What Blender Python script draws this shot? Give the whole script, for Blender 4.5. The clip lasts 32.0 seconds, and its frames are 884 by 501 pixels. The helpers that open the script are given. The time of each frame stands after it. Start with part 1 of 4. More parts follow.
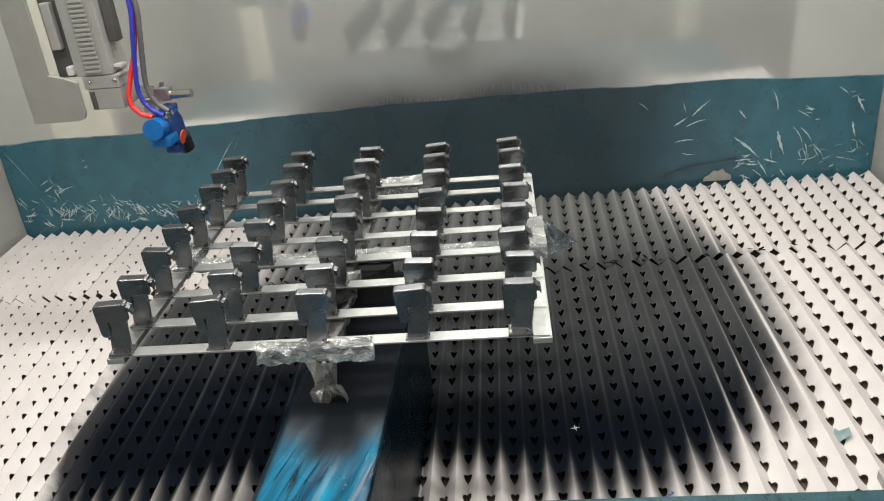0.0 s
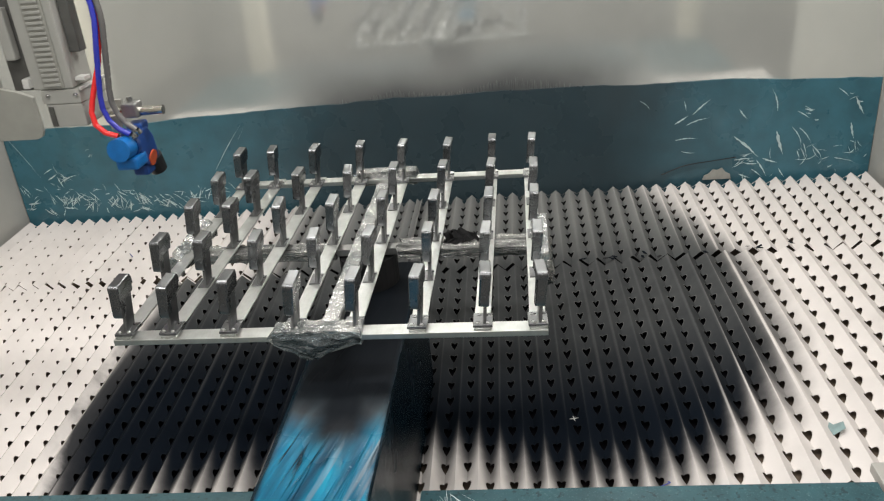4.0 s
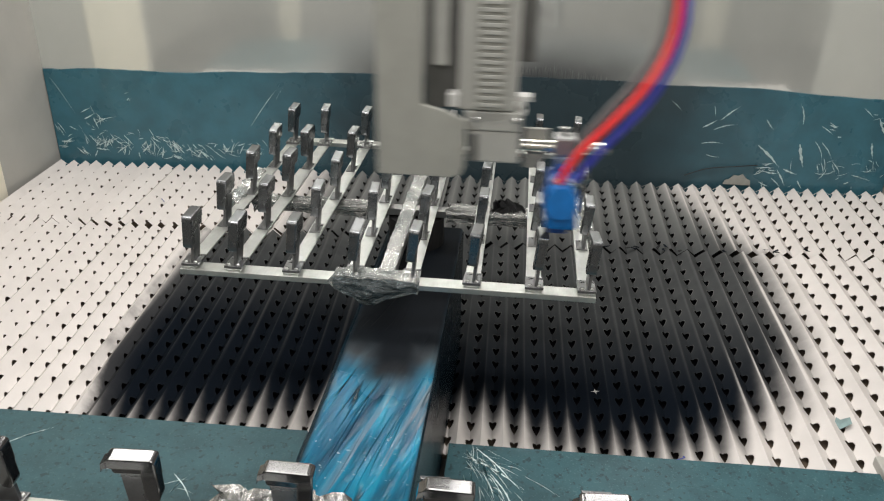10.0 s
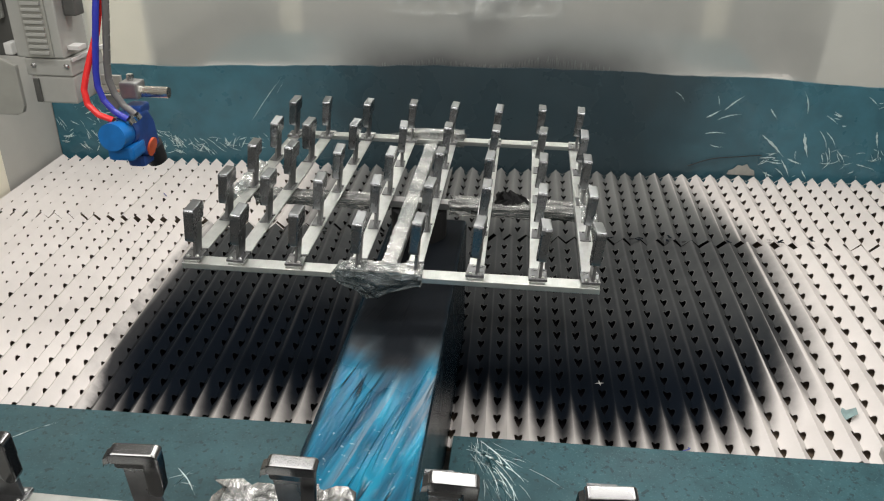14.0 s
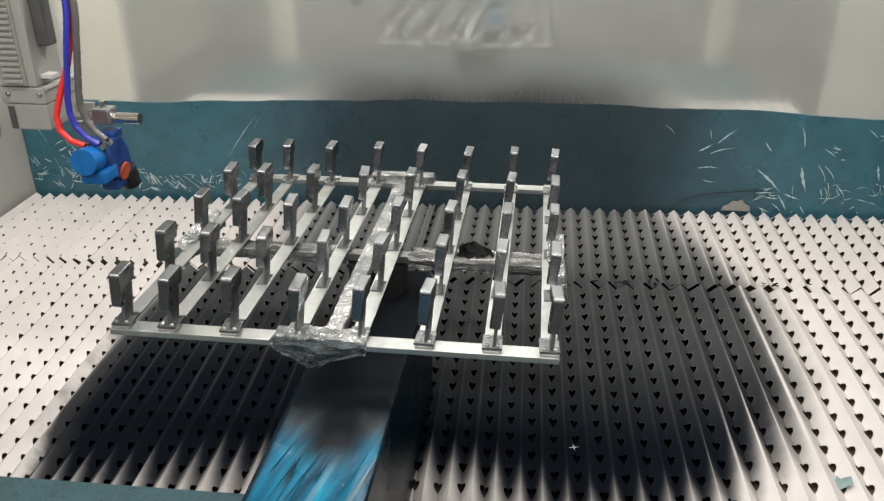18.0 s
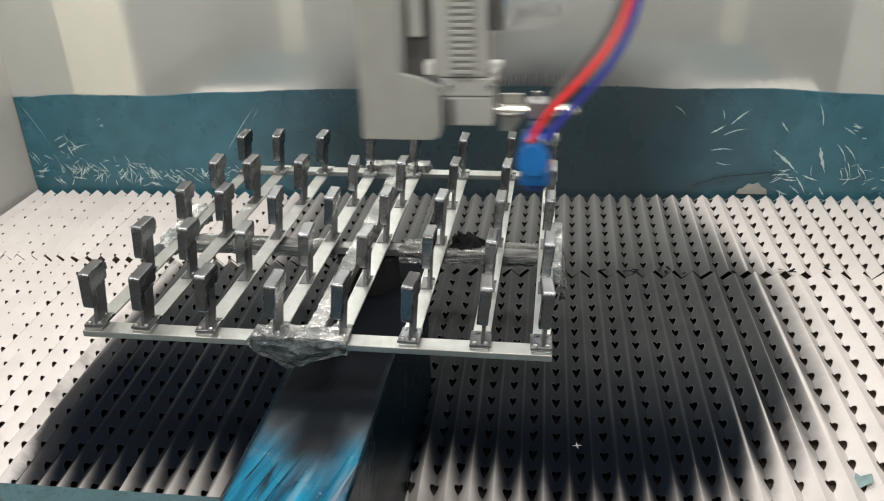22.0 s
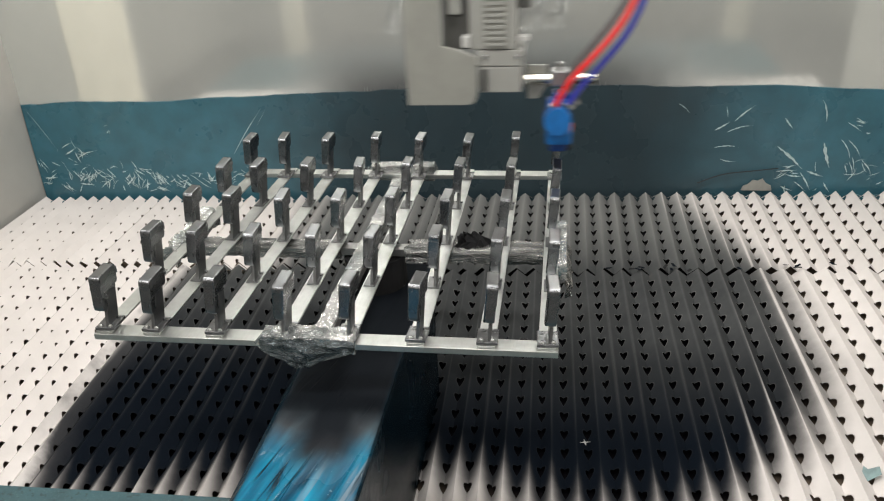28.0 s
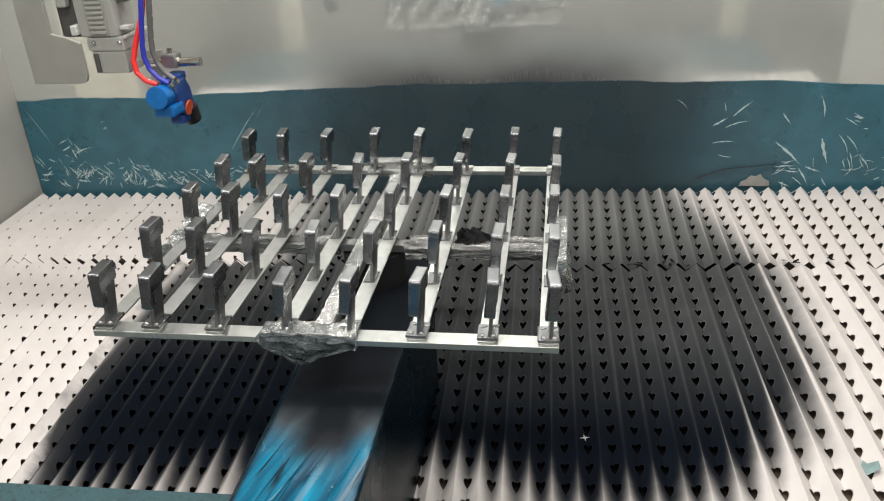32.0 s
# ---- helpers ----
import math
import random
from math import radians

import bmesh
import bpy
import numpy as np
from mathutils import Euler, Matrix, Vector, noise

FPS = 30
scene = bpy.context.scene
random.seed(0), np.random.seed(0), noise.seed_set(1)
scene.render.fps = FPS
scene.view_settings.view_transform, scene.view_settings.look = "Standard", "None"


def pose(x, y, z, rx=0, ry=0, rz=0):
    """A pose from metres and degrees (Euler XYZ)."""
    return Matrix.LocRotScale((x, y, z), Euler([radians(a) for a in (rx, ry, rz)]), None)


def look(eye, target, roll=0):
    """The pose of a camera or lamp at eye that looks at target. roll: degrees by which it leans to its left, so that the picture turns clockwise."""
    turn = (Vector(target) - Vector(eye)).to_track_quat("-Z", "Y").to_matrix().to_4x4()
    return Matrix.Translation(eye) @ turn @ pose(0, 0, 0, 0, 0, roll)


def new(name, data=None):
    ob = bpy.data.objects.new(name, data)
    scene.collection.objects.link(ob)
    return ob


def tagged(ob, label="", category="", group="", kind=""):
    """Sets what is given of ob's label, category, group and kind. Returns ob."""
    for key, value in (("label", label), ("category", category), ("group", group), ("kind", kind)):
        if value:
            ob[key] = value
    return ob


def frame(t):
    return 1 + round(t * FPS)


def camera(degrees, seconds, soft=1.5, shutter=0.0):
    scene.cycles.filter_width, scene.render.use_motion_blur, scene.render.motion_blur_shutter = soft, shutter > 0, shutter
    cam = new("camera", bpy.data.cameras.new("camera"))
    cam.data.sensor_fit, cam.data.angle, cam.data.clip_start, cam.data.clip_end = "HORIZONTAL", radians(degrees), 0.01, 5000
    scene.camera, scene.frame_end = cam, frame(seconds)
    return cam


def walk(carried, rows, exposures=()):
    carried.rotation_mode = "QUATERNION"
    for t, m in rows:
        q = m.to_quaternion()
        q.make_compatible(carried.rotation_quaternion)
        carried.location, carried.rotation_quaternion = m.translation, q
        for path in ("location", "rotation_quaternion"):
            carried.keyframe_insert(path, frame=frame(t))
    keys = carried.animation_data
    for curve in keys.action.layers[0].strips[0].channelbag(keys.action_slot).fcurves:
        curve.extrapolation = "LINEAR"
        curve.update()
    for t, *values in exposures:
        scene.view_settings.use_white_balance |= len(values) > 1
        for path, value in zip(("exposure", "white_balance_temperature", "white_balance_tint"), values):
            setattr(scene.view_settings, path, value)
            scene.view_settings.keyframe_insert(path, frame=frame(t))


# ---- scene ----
cam = camera(58.0, 32.0, soft=1.15, shutter=0.5)
PATH = [
    (0, (0.396, -1.677, 1.281), (0.177, 0.111, 0.413), -6.0),
    (0.5, (0.391, -1.674, 1.274), (0.176, 0.113, 0.403), -6.0),
    (1, (0.395, -1.673, 1.271), (0.184, 0.114, 0.398), -6.1),
    (1.5, (0.393, -1.677, 1.275), (0.186, 0.109, 0.398), -6.0),
    (2, (0.394, -1.685, 1.273), (0.183, 0.103, 0.4), -5.7),
    (2.5, (0.393, -1.693, 1.271), (0.177, 0.096, 0.404), -5.4),
    (4.5, (0.366, -1.729, 1.28), (0.165, 0.058, 0.405), -4.5),
    (5, (0.279, -1.806, 1.286), (0.108, -0.018, 0.407), -0.5),
    (5.5, (0.246, -1.85, 1.303), (0.025, -0.064, 0.429), 0.7),
    (6, (0.252, -1.827, 1.292), (0.033, -0.036, 0.429), 1.1),
    (6.5, (0.247, -1.823, 1.284), (0.05, -0.031, 0.418), 1.3),
    (7, (0.246, -1.823, 1.281), (0.064, -0.033, 0.408), 1.6),
    (7.5, (0.239, -1.823, 1.274), (0.061, -0.035, 0.395), 1.9),
    (8, (0.232, -1.819, 1.272), (0.054, -0.036, 0.385), 2.0),
    (8.5, (0.231, -1.82, 1.269), (0.054, -0.038, 0.378), 1.8),
    (9, (0.233, -1.822, 1.27), (0.051, -0.042, 0.376), 1.3),
    (9.5, (0.248, -1.819, 1.273), (0.071, -0.039, 0.378), 0.9),
    (10, (0.245, -1.825, 1.267), (0.071, -0.046, 0.369), 1.3),
    (10.5, (0.247, -1.828, 1.27), (0.07, -0.049, 0.373), 1.6),
    (11, (0.247, -1.824, 1.268), (0.069, -0.046, 0.369), 1.5),
    (11.5, (0.245, -1.823, 1.265), (0.064, -0.047, 0.362), 1.1),
    (12, (0.253, -1.819, 1.267), (0.073, -0.046, 0.358), 0.6),
    (12.5, (0.252, -1.817, 1.264), (0.075, -0.046, 0.351), 0.6),
    (13, (0.25, -1.822, 1.263), (0.072, -0.051, 0.351), 1.0),
    (13.5, (0.246, -1.82, 1.264), (0.068, -0.049, 0.351), 1.1),
    (14, (0.245, -1.818, 1.262), (0.064, -0.048, 0.348), 0.8),
    (14.5, (0.246, -1.815, 1.261), (0.069, -0.047, 0.343), 0.5),
    (16.5, (0.246, -1.831, 1.265), (0.08, -0.055, 0.36), 0.8),
    (17, (0.247, -1.827, 1.268), (0.078, -0.048, 0.371), 0.7),
    (17.5, (0.275, -1.769, 1.284), (0.109, 0.019, 0.403), 0.7),
    (18, (0.353, -1.651, 1.282), (0.135, 0.135, 0.409), 0.0),
    (18.5, (0.377, -1.59, 1.264), (0.129, 0.19, 0.388), -0.9),
    (19, (0.395, -1.581, 1.248), (0.147, 0.194, 0.36), -0.7),
    (19.5, (0.404, -1.57, 1.251), (0.165, 0.201, 0.355), -1.4),
    (20, (0.414, -1.568, 1.248), (0.17, 0.202, 0.35), -1.7),
    (20.5, (0.411, -1.569, 1.253), (0.149, 0.2, 0.358), -1.8),
    (21, (0.407, -1.571, 1.249), (0.129, 0.197, 0.357), -1.9),
    (21.5, (0.408, -1.566, 1.249), (0.127, 0.201, 0.354), -1.9),
    (22, (0.412, -1.565, 1.248), (0.137, 0.202, 0.352), -1.9),
    (22.5, (0.409, -1.57, 1.248), (0.135, 0.196, 0.351), -2.0),
    (23, (0.404, -1.578, 1.246), (0.122, 0.187, 0.348), -2.2),
    (23.5, (0.404, -1.574, 1.245), (0.117, 0.188, 0.344), -2.4),
    (24, (0.41, -1.564, 1.244), (0.129, 0.197, 0.338), -2.5),
    (24.5, (0.412, -1.561, 1.242), (0.134, 0.199, 0.334), -2.6),
    (25, (0.414, -1.562, 1.241), (0.14, 0.198, 0.331), -2.6),
    (25.5, (0.41, -1.568, 1.243), (0.135, 0.192, 0.334), -2.5),
    (27.5, (0.413, -1.58, 1.247), (0.128, 0.187, 0.355), -2.8),
    (28, (0.414, -1.579, 1.249), (0.124, 0.189, 0.358), -2.9),
    (28.5, (0.412, -1.577, 1.25), (0.122, 0.189, 0.357), -2.9),
    (29, (0.412, -1.574, 1.247), (0.126, 0.19, 0.349), -2.8),
    (29.5, (0.41, -1.575, 1.246), (0.13, 0.189, 0.345), -2.8),
    (30, (0.41, -1.579, 1.249), (0.134, 0.187, 0.351), -2.6),
    (30.5, (0.408, -1.584, 1.249), (0.132, 0.185, 0.356), -2.6),
    (31, (0.41, -1.584, 1.247), (0.127, 0.184, 0.357), -2.9),
    (31.5, (0.412, -1.579, 1.247), (0.127, 0.187, 0.353), -3.0),
    (32, (0.407, -1.579, 1.247), (0.126, 0.186, 0.348), -2.9),
]
walk(cam, [(t, look(eye, target, roll)) for t, eye, target, roll in PATH],
     exposures=[(0.0, 0.06), (2.5, 0.06), (5.0, -0.03), (9.0, -0.07), (14.5, -0.06), (17.5, 0.0), (20.0, 0.03), (25.0, 0.08), (26.0, 0.08), (29.5, 0.06), (31.0, 0.13), (32.0, 0.11)])

# ---- light ----
world = bpy.data.worlds.new("world")
scene.world = world
world.use_nodes = True
world.node_tree.nodes["Background"].inputs[0].default_value = (0.85, 0.92, 1.0, 1)
world.node_tree.nodes["Background"].inputs[1].default_value = 0.6


def area_lamp(name, x, y, z, sx, sy, power, rx=0.0, ry=0.0, color=(1.0, 0.97, 0.935)):
    data = bpy.data.lights.new(name, "AREA")
    data.shape, data.size, data.size_y, data.energy, data.color = "RECTANGLE", sx, sy, power, color
    ob = new(name, data)
    ob.matrix_basis = pose(x, y, z, rx, ry, 0)
    return ob


area_lamp("ceiling_lamp_front", 0.0, -0.9, 2.52, 2.6, 0.25, 36)
area_lamp("ceiling_lamp_back", 0.0, 0.35, 2.52, 2.6, 0.25, 47)
# unseen lamp behind the camera, added to brighten the back wall
area_lamp("front_fill_lamp", 0.0, -3.2, 2.52, 3.0, 0.5, 76)


# ---- materials ----
class Nodes:
    """A small wrapper for building node materials."""

    def __init__(self, name, base=(0.5, 0.5, 0.5), rough=0.5, metal=0.0, spec=0.5):
        self.m = bpy.data.materials.new(name)
        self.m.use_nodes = True
        self.t = self.m.node_tree
        self.b = self.t.nodes["Principled BSDF"]
        self.set(base, rough, metal)
        self.b.inputs["Specular IOR Level"].default_value = spec
        self.co = self.t.nodes.new("ShaderNodeTexCoord")

    def set(self, base, rough, metal):
        self.b.inputs["Base Color"].default_value = (*base, 1)
        self.b.inputs["Roughness"].default_value = rough
        self.b.inputs["Metallic"].default_value = metal

    def link(self, a, b):
        self.t.links.new(a, b)

    def mapped(self, scale=(1, 1, 1), space="Object", offset=(0, 0, 0)):
        n = self.t.nodes.new("ShaderNodeMapping")
        n.inputs["Scale"].default_value = scale
        n.inputs["Location"].default_value = offset
        self.link(self.co.outputs[space], n.inputs["Vector"])
        return n.outputs[0]

    def noise(self, scale, detail=4.0, vec=None, rough=0.55, distort=0.0):
        n = self.t.nodes.new("ShaderNodeTexNoise")
        n.inputs["Scale"].default_value, n.inputs["Detail"].default_value = scale, detail
        n.inputs["Roughness"].default_value, n.inputs["Distortion"].default_value = rough, distort
        self.link(vec if vec is not None else self.co.outputs["Object"], n.inputs["Vector"])
        return n.outputs[0]

    def ramp(self, fac, stops):
        n = self.t.nodes.new("ShaderNodeValToRGB")
        while len(n.color_ramp.elements) < len(stops):
            n.color_ramp.elements.new(0.5)
        for e, (p, c) in zip(n.color_ramp.elements, stops):
            e.position = p
            e.color = (*c, 1) if isinstance(c, tuple) else (c, c, c, 1)
        self.link(fac, n.inputs[0])
        return n.outputs[0]

    def math(self, op, a, b=0.0, c=None, clamp=False):
        n = self.t.nodes.new("ShaderNodeMath")
        n.operation, n.use_clamp = op, clamp
        for k, v in enumerate((a, b) if c is None else (a, b, c)):
            if isinstance(v, (int, float)):
                n.inputs[k].default_value = v
            else:
                self.link(v, n.inputs[k])
        return n.outputs[0]

    def step(self, v, lo, hi):
        """0 at lo, 1 at hi, smooth between."""
        n = self.t.nodes.new("ShaderNodeMapRange")
        n.interpolation_type = "SMOOTHSTEP"
        n.inputs["From Min"].default_value, n.inputs["From Max"].default_value = min(lo, hi), max(lo, hi)
        if lo > hi:
            n.inputs["To Min"].default_value, n.inputs["To Max"].default_value = 1, 0
        self.link(v, n.inputs["Value"])
        return n.outputs[0]

    def mix(self, fac, a, b):
        n = self.t.nodes.new("ShaderNodeMix")
        n.data_type = "RGBA"
        for k, v in ((0, fac), (6, a), (7, b)):
            if isinstance(v, (int, float)):
                n.inputs[k].default_value = v if k == 0 else (v, v, v, 1)
            elif isinstance(v, tuple):
                n.inputs[k].default_value = (*v, 1)
            else:
                self.link(v, n.inputs[k])
        return n.outputs[2]

    def xyz(self, vec=None):
        n = self.t.nodes.new("ShaderNodeSeparateXYZ")
        self.link(vec if vec is not None else self.co.outputs["Object"], n.inputs[0])
        return n.outputs

    def color(self, socket):
        self.link(socket, self.b.inputs["Base Color"])

    def rough(self, socket):
        self.link(socket, self.b.inputs["Roughness"])

    def bump(self, height, strength=0.3, distance=0.002):
        n = self.t.nodes.new("ShaderNodeBump")
        n.inputs["Strength"].default_value, n.inputs["Distance"].default_value = strength, distance
        self.link(height, n.inputs["Height"])
        self.link(n.outputs[0], self.b.inputs["Normal"])


def plain(name, base, rough=0.5, metal=0.0, vary=0.12, scale=30.0, bump=0.1, spec=0.5):
    """A paint, plastic or metal with slight variation of tone, gloss and relief."""
    k = Nodes(name, base, rough, metal, spec)
    n = k.noise(scale, 5)
    lo = tuple(c * (1 - vary) for c in base)
    hi = tuple(min(1.0, c * (1 + vary)) for c in base)
    k.color(k.ramp(n, [(0.3, lo), (0.7, hi)]))
    k.rough(k.ramp(k.noise(scale * 0.4, 3), [(0.3, max(0.03, rough - 0.07)), (0.7, min(1.0, rough + 0.09))]))
    if bump:
        k.bump(k.noise(scale * 8, 3), bump, 0.0006)
    return k.m


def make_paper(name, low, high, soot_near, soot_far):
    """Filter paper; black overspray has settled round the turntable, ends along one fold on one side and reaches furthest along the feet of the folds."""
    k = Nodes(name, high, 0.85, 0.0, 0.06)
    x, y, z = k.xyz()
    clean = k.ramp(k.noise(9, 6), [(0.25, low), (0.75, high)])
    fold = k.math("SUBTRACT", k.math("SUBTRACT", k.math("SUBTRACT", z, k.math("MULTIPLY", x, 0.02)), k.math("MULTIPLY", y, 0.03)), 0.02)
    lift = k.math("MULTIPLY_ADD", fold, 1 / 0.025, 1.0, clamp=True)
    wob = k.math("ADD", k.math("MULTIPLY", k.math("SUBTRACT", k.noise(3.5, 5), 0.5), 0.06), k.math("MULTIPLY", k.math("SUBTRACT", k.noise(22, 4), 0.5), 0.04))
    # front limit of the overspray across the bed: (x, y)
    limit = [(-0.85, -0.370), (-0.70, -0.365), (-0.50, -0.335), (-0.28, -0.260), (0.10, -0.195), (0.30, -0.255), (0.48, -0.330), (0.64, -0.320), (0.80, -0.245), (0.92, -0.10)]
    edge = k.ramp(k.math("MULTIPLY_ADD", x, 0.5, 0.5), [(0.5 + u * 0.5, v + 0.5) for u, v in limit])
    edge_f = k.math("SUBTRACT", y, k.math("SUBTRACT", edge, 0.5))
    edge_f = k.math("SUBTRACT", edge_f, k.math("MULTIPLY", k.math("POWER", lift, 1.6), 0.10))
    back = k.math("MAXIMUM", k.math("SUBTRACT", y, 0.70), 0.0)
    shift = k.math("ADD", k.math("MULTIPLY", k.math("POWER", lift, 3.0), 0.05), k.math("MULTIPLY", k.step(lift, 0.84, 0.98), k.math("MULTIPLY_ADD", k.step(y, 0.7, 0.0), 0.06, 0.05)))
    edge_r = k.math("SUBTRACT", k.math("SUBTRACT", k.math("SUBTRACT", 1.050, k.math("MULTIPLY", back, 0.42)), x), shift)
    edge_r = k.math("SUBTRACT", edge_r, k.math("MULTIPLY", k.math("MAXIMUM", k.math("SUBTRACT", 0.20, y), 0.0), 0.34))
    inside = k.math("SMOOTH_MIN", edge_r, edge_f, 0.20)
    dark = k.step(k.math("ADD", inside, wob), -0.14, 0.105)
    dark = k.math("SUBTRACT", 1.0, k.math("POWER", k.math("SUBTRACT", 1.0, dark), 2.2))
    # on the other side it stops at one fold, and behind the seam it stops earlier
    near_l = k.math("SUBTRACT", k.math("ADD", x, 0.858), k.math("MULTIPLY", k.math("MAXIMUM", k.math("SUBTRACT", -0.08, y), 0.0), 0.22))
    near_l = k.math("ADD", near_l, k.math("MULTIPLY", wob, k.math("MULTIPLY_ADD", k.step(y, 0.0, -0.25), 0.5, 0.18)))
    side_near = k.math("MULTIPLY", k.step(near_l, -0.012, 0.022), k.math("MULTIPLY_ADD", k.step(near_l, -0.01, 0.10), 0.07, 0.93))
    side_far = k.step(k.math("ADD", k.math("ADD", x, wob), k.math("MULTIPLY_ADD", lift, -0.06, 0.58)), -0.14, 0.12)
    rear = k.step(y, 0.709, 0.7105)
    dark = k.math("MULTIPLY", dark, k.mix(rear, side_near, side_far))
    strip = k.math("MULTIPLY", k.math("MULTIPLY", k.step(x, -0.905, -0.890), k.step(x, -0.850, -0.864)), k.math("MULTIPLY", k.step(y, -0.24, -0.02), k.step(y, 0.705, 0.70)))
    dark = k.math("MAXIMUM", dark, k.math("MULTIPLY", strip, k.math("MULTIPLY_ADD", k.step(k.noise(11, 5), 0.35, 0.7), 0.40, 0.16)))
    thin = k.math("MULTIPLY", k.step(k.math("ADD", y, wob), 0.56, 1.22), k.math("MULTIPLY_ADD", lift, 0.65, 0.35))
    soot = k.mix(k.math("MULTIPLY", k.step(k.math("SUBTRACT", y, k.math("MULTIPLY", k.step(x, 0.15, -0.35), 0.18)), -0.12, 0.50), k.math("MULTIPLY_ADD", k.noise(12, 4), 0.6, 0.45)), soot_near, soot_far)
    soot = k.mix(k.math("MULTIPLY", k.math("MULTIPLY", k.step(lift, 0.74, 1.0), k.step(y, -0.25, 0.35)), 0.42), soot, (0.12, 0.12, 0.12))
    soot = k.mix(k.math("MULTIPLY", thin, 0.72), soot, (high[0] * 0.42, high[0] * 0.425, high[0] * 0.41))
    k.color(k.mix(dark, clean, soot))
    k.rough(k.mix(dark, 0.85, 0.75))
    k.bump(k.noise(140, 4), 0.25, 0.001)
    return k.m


def make_steel():
    k = Nodes("brushed_steel", (0.55, 0.545, 0.53), 0.3, 1.0)
    x, y, z = k.xyz()
    brushed = k.noise(3.0, 6, k.mapped((60.0, 2.0, 2.0)))
    cloud = k.noise(1.4, 4)
    wob = k.math("MULTIPLY", k.math("SUBTRACT", cloud, 0.5), 0.9)
    base = k.ramp(cloud, [(0.3, (0.74, 0.765, 0.74)), (0.7, (0.87, 0.89, 0.86))])
    across = k.math("MULTIPLY", k.step(k.math("ADD", x, wob), -0.75, 0.0), k.step(k.math("ADD", x, wob), 1.10, 0.55))
    film = k.math("MULTIPLY", across, k.step(k.math("ADD", z, k.math("MULTIPLY", k.math("SUBTRACT", k.noise(2.2, 3), 0.5), 0.16)), 0.70, 0.43))
    veil = k.math("MULTIPLY", k.math("MULTIPLY", across, k.step(z, 1.9, 0.50)), 0.26)
    k.color(k.mix(k.math("MULTIPLY", film, 0.93), k.mix(veil, base, (0.10, 0.105, 0.105)), (0.03, 0.035, 0.04)))
    k.link(k.math("MULTIPLY_ADD", film, -0.5, 0.68), k.b.inputs["Metallic"])
    k.rough(k.math("ADD", k.ramp(brushed, [(0.3, 0.05), (0.7, 0.10)]), k.math("MULTIPLY", film, 0.22)))
    k.bump(k.noise(1.6, 2), 0.10, 0.02)
    return k.m


def make_teal(name, base, lean, gloss, dirty=False):
    """Teal protective film or paint, blackened by overspray in the middle of its length."""
    k = Nodes(name, base, gloss)
    x, y, z = k.xyz()
    n = k.noise(2.2, 5)
    tone = k.ramp(k.noise(14, 6), [(0.3, tuple(c * 0.82 for c in base)), (0.7, tuple(c * 1.14 for c in base))])
    if dirty:
        tone = k.mix(k.math("MULTIPLY", k.step(k.noise(75, 3), 0.56, 0.68), 0.8), tone, (0.010, 0.030, 0.036))
        tone = k.mix(k.math("MULTIPLY", k.step(k.noise(11, 5), 0.50, 0.72), 0.55), tone, (0.012, 0.050, 0.062))
        tone = k.mix(k.math("MULTIPLY", k.step(k.noise(210, 3), 0.57, 0.72), 0.45), tone, (0.13, 0.24, 0.25))
        tone = k.mix(k.math("MULTIPLY", k.step(x, 0.2, -0.3), 0.20), tone, (0.10, 0.135, 0.14))
    wob = k.math("MULTIPLY", k.math("SUBTRACT", n, 0.5), 0.5)
    black = k.math("MULTIPLY", k.step(k.math("ADD", x, wob), -1.0, -0.20), k.step(k.math("ADD", x, wob), 1.38, 0.72))
    k.color(k.mix(k.math("MULTIPLY", black, lean), tone, (0.029, 0.041, 0.048)))
    k.rough(k.ramp(k.noise(6, 4), [(0.3, gloss - 0.08), (0.7, gloss + 0.12)]))
    k.bump(k.noise(7, 5, None, 0.6, 0.4), 0.35, 0.006)
    return k.m


